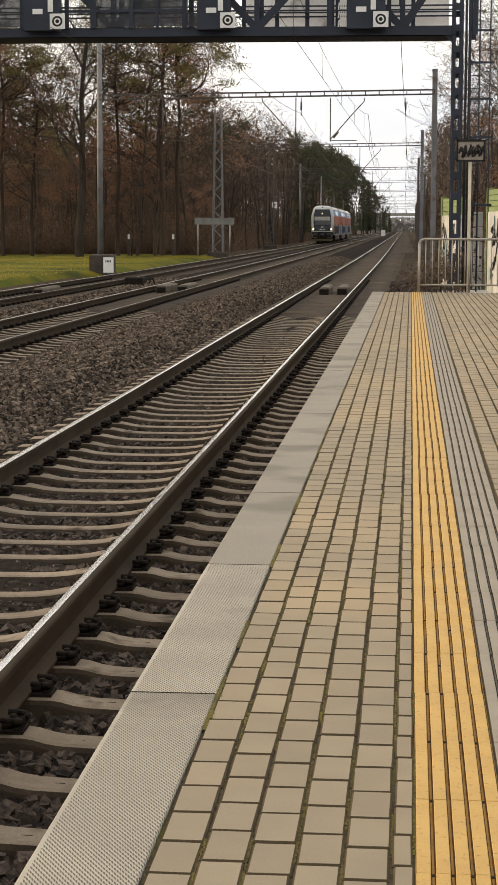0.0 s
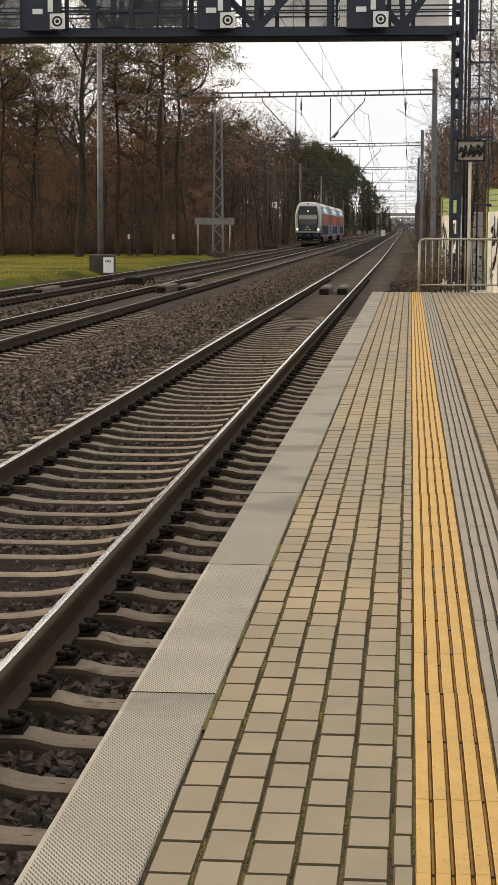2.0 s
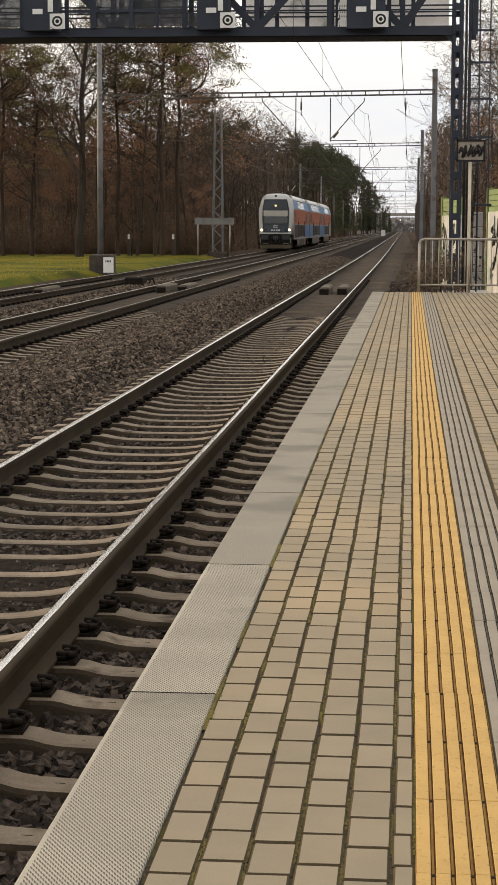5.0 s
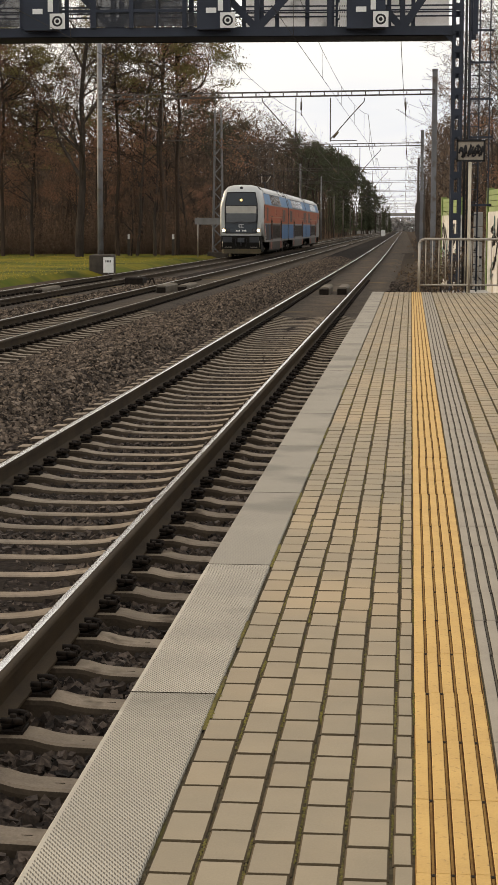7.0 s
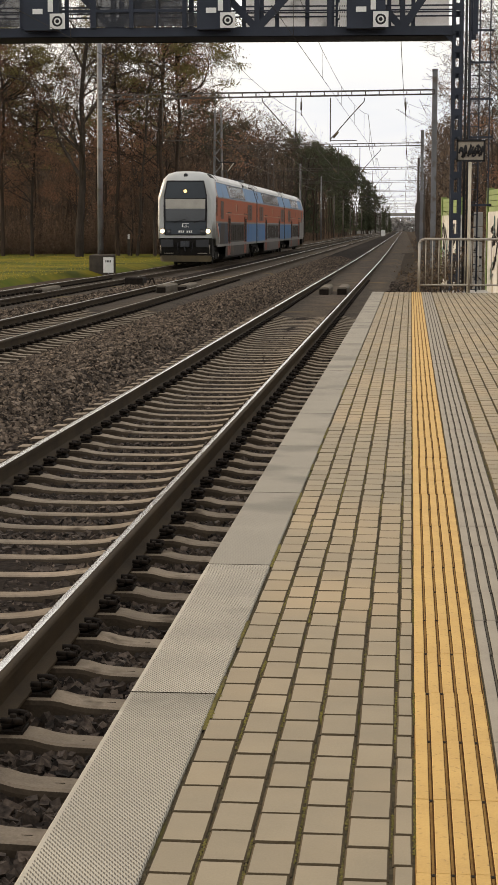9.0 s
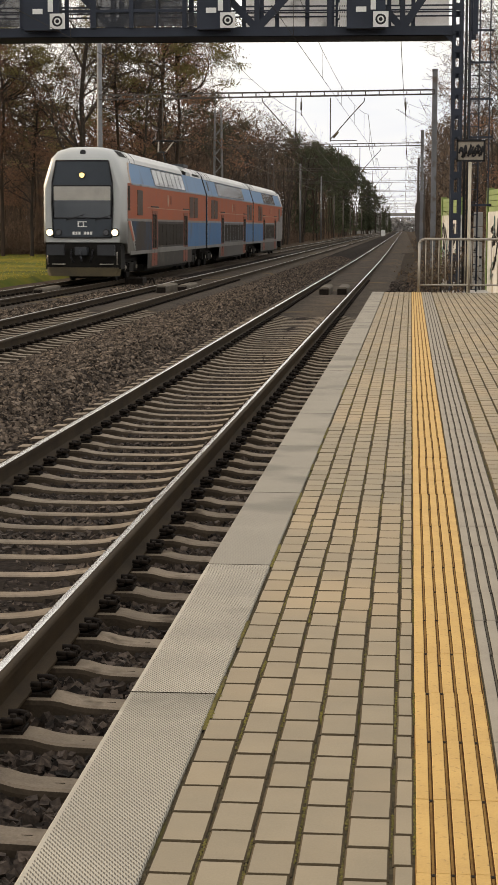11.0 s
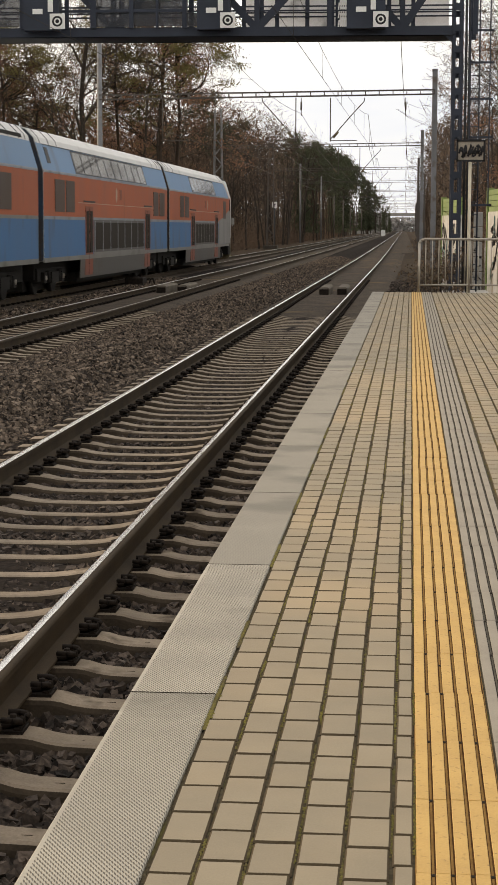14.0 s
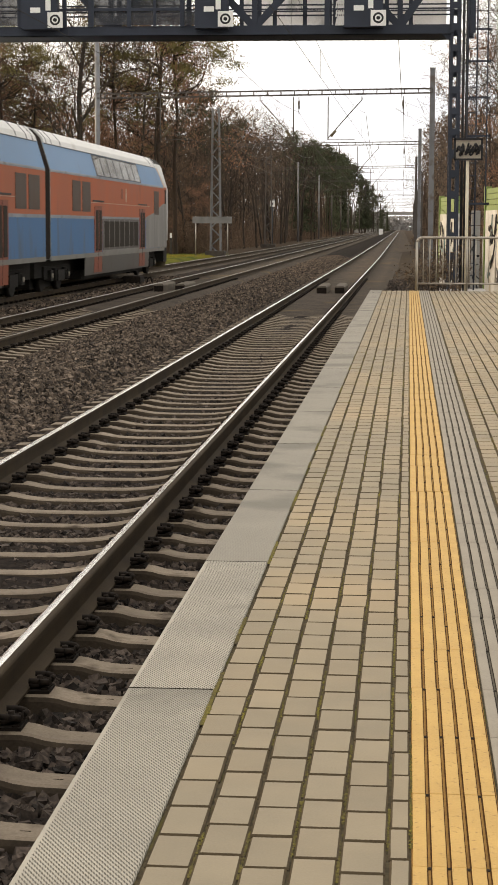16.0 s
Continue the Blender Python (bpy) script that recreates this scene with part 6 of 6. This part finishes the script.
# depth of the forest: countless further stems and twigs
rng = np.random.default_rng(3)
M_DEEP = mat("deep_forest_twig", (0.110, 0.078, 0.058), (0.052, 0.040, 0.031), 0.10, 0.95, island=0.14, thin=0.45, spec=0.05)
woods = Geo()


def deep_place(side):
    """A place behind the first trees: left of the line, further along it, or right of it."""
    if side == 0:
        y = 166 + 150 * rng.random()
        x = -22 - (0.235 * y - 20) * rng.random()
        return x, y, 12.6 * y / 175 * (0.92 + 0.55 * noise.noise((x / y * 42, y * 0.02, 4.0)))
    if side == 1:
        y = 230 + 480 * rng.random()
        return -19.2 - 15 * rng.random() ** 1.3 + bend(y), y, 11.0 + 0.025 * y
    y = 125 + 330 * rng.random()
    return (7.0 if y < 200 else 4.6 if y < 280 else 3.9) + 9 * rng.random() ** 1.3 + bend(y), y, 6.0 + 0.042 * y


for _ in range(700):
    x, y, h = deep_place(int(rng.integers(0, 3)))
    woods.tube((x, y, -0.6), (x + rng.normal(0, 0.5), y, 6 + 5 * rng.random()), 0.13, 0.06, 4, False)
far_woods = Geo()
for i in range(108000):
    side = (0, 0, 0, 0, 0, 0, 1, 1, 1, 2, 2)[i % 11]
    x, y, h = deep_place(side)
    c = Vector((x, y, 0.1 + h * rng.random() ** (1.0 if side else 0.9)))
    if side == 0 and i % 5 == 0:
        # far back the wood closes up
        c.y += 90
        c.x *= c.y / y
        a = Vector(rng.normal(0, 1, 3)).normalized() * (0.4 + 0.5 * rng.random())
        b = a.cross(Vector(rng.normal(0, 1, 3))).normalized() * (0.25 + 0.35 * rng.random())
    elif i % 7:
        up = 1.4 if c.z < 0.6 * h else 0.8
        a = Vector(rng.normal(0, 1, 3) * np.array((0.7, 0.7, up))).normalized() * (0.35 + 0.55 * rng.random()) * (1 if c.z < 0.75 * h else 0.6)
        b = a.cross(Vector(rng.normal(0, 1, 3))).normalized() * (0.022 + 0.03 * rng.random()) * (1 if side == 0 else 1.7)
    else:
        a = Vector(rng.normal(0, 1, 3)).normalized() * (0.16 + 0.2 * rng.random())
        b = a.cross(Vector(rng.normal(0, 1, 3))).normalized() * (0.10 + 0.16 * rng.random())
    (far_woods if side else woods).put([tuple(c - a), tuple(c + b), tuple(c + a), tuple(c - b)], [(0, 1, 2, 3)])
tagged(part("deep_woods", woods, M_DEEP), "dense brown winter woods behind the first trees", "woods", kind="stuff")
# Paler than the deep woods: distance haze is put into the twig colour.
M_FARWOOD = mat("haze_pale_winter_twig", (0.185, 0.138, 0.106), (0.105, 0.082, 0.065), 0.06, 0.95, island=0.12, thin=0.45, spec=0.05)
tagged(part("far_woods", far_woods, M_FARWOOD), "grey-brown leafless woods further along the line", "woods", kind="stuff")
treeline = Geo()
for _ in range(7000):
    c = Vector((-90 + 180 * rng.random(), 1120 + 60 * rng.random(), 8.0 * rng.random() ** 1.3))
    a = Vector(rng.normal(0, 1, 3)).normalized() * (0.8 + 0.9 * rng.random())
    b = a.cross(Vector(rng.normal(0, 1, 3))).normalized() * (0.5 + 0.5 * rng.random())
    treeline.put([tuple(c - a), tuple(c + b), tuple(c + a), tuple(c - b)], [(0, 1, 2, 3)])
# The pale grey carries haze painted into the trees' own colour.
tagged(part("distant_treeline", treeline, mat("haze_grey_far_trees", (0.26, 0.25, 0.24), (0.18, 0.17, 0.165), 0.1, 0.95, island=0.2)), "distant grey-brown line of trees", "woods", kind="stuff")
brush = Geo()
for _ in range(4200):
    k = rng.random()
    if rng.random() < 0.5:
        x, y = -42 + 24 * k, 149 + 16 * k + 8 * rng.random()
    else:
        y = 156 + 350 * k * k
        x = (-17.6 - 3.5 * rng.random() if rng.random() < 0.7 else 3.6 + 3 * rng.random()) + bend(y)
        if x > 0:
            y = 60 + (y - 156)
    h = 0.5 + 3.6 * rng.random() ** 2.5
    p = Vector((x, y, -0.55))
    e = p + Vector((rng.normal(0, 0.3 + 0.3 * h), rng.normal(0, 0.3 + 0.3 * h), h))
    brush.tube(p, e, 0.025, 0.01, 3, False)
    for _ in range(9):
        c = p.lerp(e, 0.35 + 0.65 * rng.random()) + Vector(rng.normal(0, 0.3, 3))
        a = Vector(rng.normal(0, 1, 3)).normalized() * 0.11
        b = a.cross(Vector(rng.normal(0, 1, 3))).normalized() * 0.05
        brush.put([tuple(c - a), tuple(c + b), tuple(c + a), tuple(c - b)], [(0, 1, 2, 3)])
tagged(part("undergrowth", brush, M_TWIG), "brown leafless undergrowth along the forest edge", "undergrowth", kind="stuff")
def verge_z(x, y):
    return -0.33 - 0.14 * min(max((y - 100) / 50, 0), 1) + 0.05 * noise.noise((x * 0.2, y * 0.12, 1))


gy_ = [58, 70, 80, 86, 90, 93, 100, 110, 120, 130, 140, 152, 164]
gx_ = [-60, -45, -38, -32, -27, -23, -20, -18.2, -17.3, -16.6]
grass, n = Geo(), len(gx_)
vs = []
for y in gy_:
    for i, x in enumerate(gx_):
        edge = (1.5 if y > 91 else 0.0) * max(0, i - 6) / 3
        vs.append((x + edge, y, verge_z(x, y) - (0.4 if i == n - 1 else 0)))
grass.put(vs, [(j * n + i, j * n + i + 1, (j + 1) * n + i + 1, (j + 1) * n + i) for j in range(len(gy_) - 1) for i in range(n - 1)], True)
tagged(part("grass_verge", grass, M_GRASS), "mossy yellow-green grass verge beside the tracks", "grass", kind="structure")

tufts, rng = Geo(), np.random.default_rng(12)
for _ in range(4500):
    y = 60 + 92 * rng.random()
    x = -17.0 - (3 + (y - 60) * 0.28) * rng.random() ** 1.3
    h = 0.01 + 0.09 * rng.random() ** 2
    z = verge_z(x, y) - 0.03
    a = rng.random() * 6.283
    dx, dy = math.cos(a) * 0.03, math.sin(a) * 0.03
    lx, ly = rng.normal(0, 0.05, 2)
    tufts.put([(x - dx, y - dy, z), (x + dx, y + dy, z), (x + lx, y + ly, z + h + 0.05)], [(0, 1, 2)])
tagged(part("grass_tufts", tufts, mat("grass_blade", (0.20, 0.19, 0.03), (0.26, 0.19, 0.04), 0.4, 0.9, island=0.3, thin=0.5)), "short yellow-green grass tufts on the verge", "grass", kind="stuff")


# ---- what moves ----
def motions():
    rows = []
    for i in range(33):
        t = i * 0.5
        y = 231.6 - 17.35 * t + 0.18 * t * t
        xa, xb = centre(3, y + 4), centre(3, y + 70)
        rows.append((t, pose(xa - 4 * (xb - xa) / 66, y, 0, 0, 0, -math.degrees(math.atan2(xb - xa, 66)))))
    walk(train, rows)


motions()
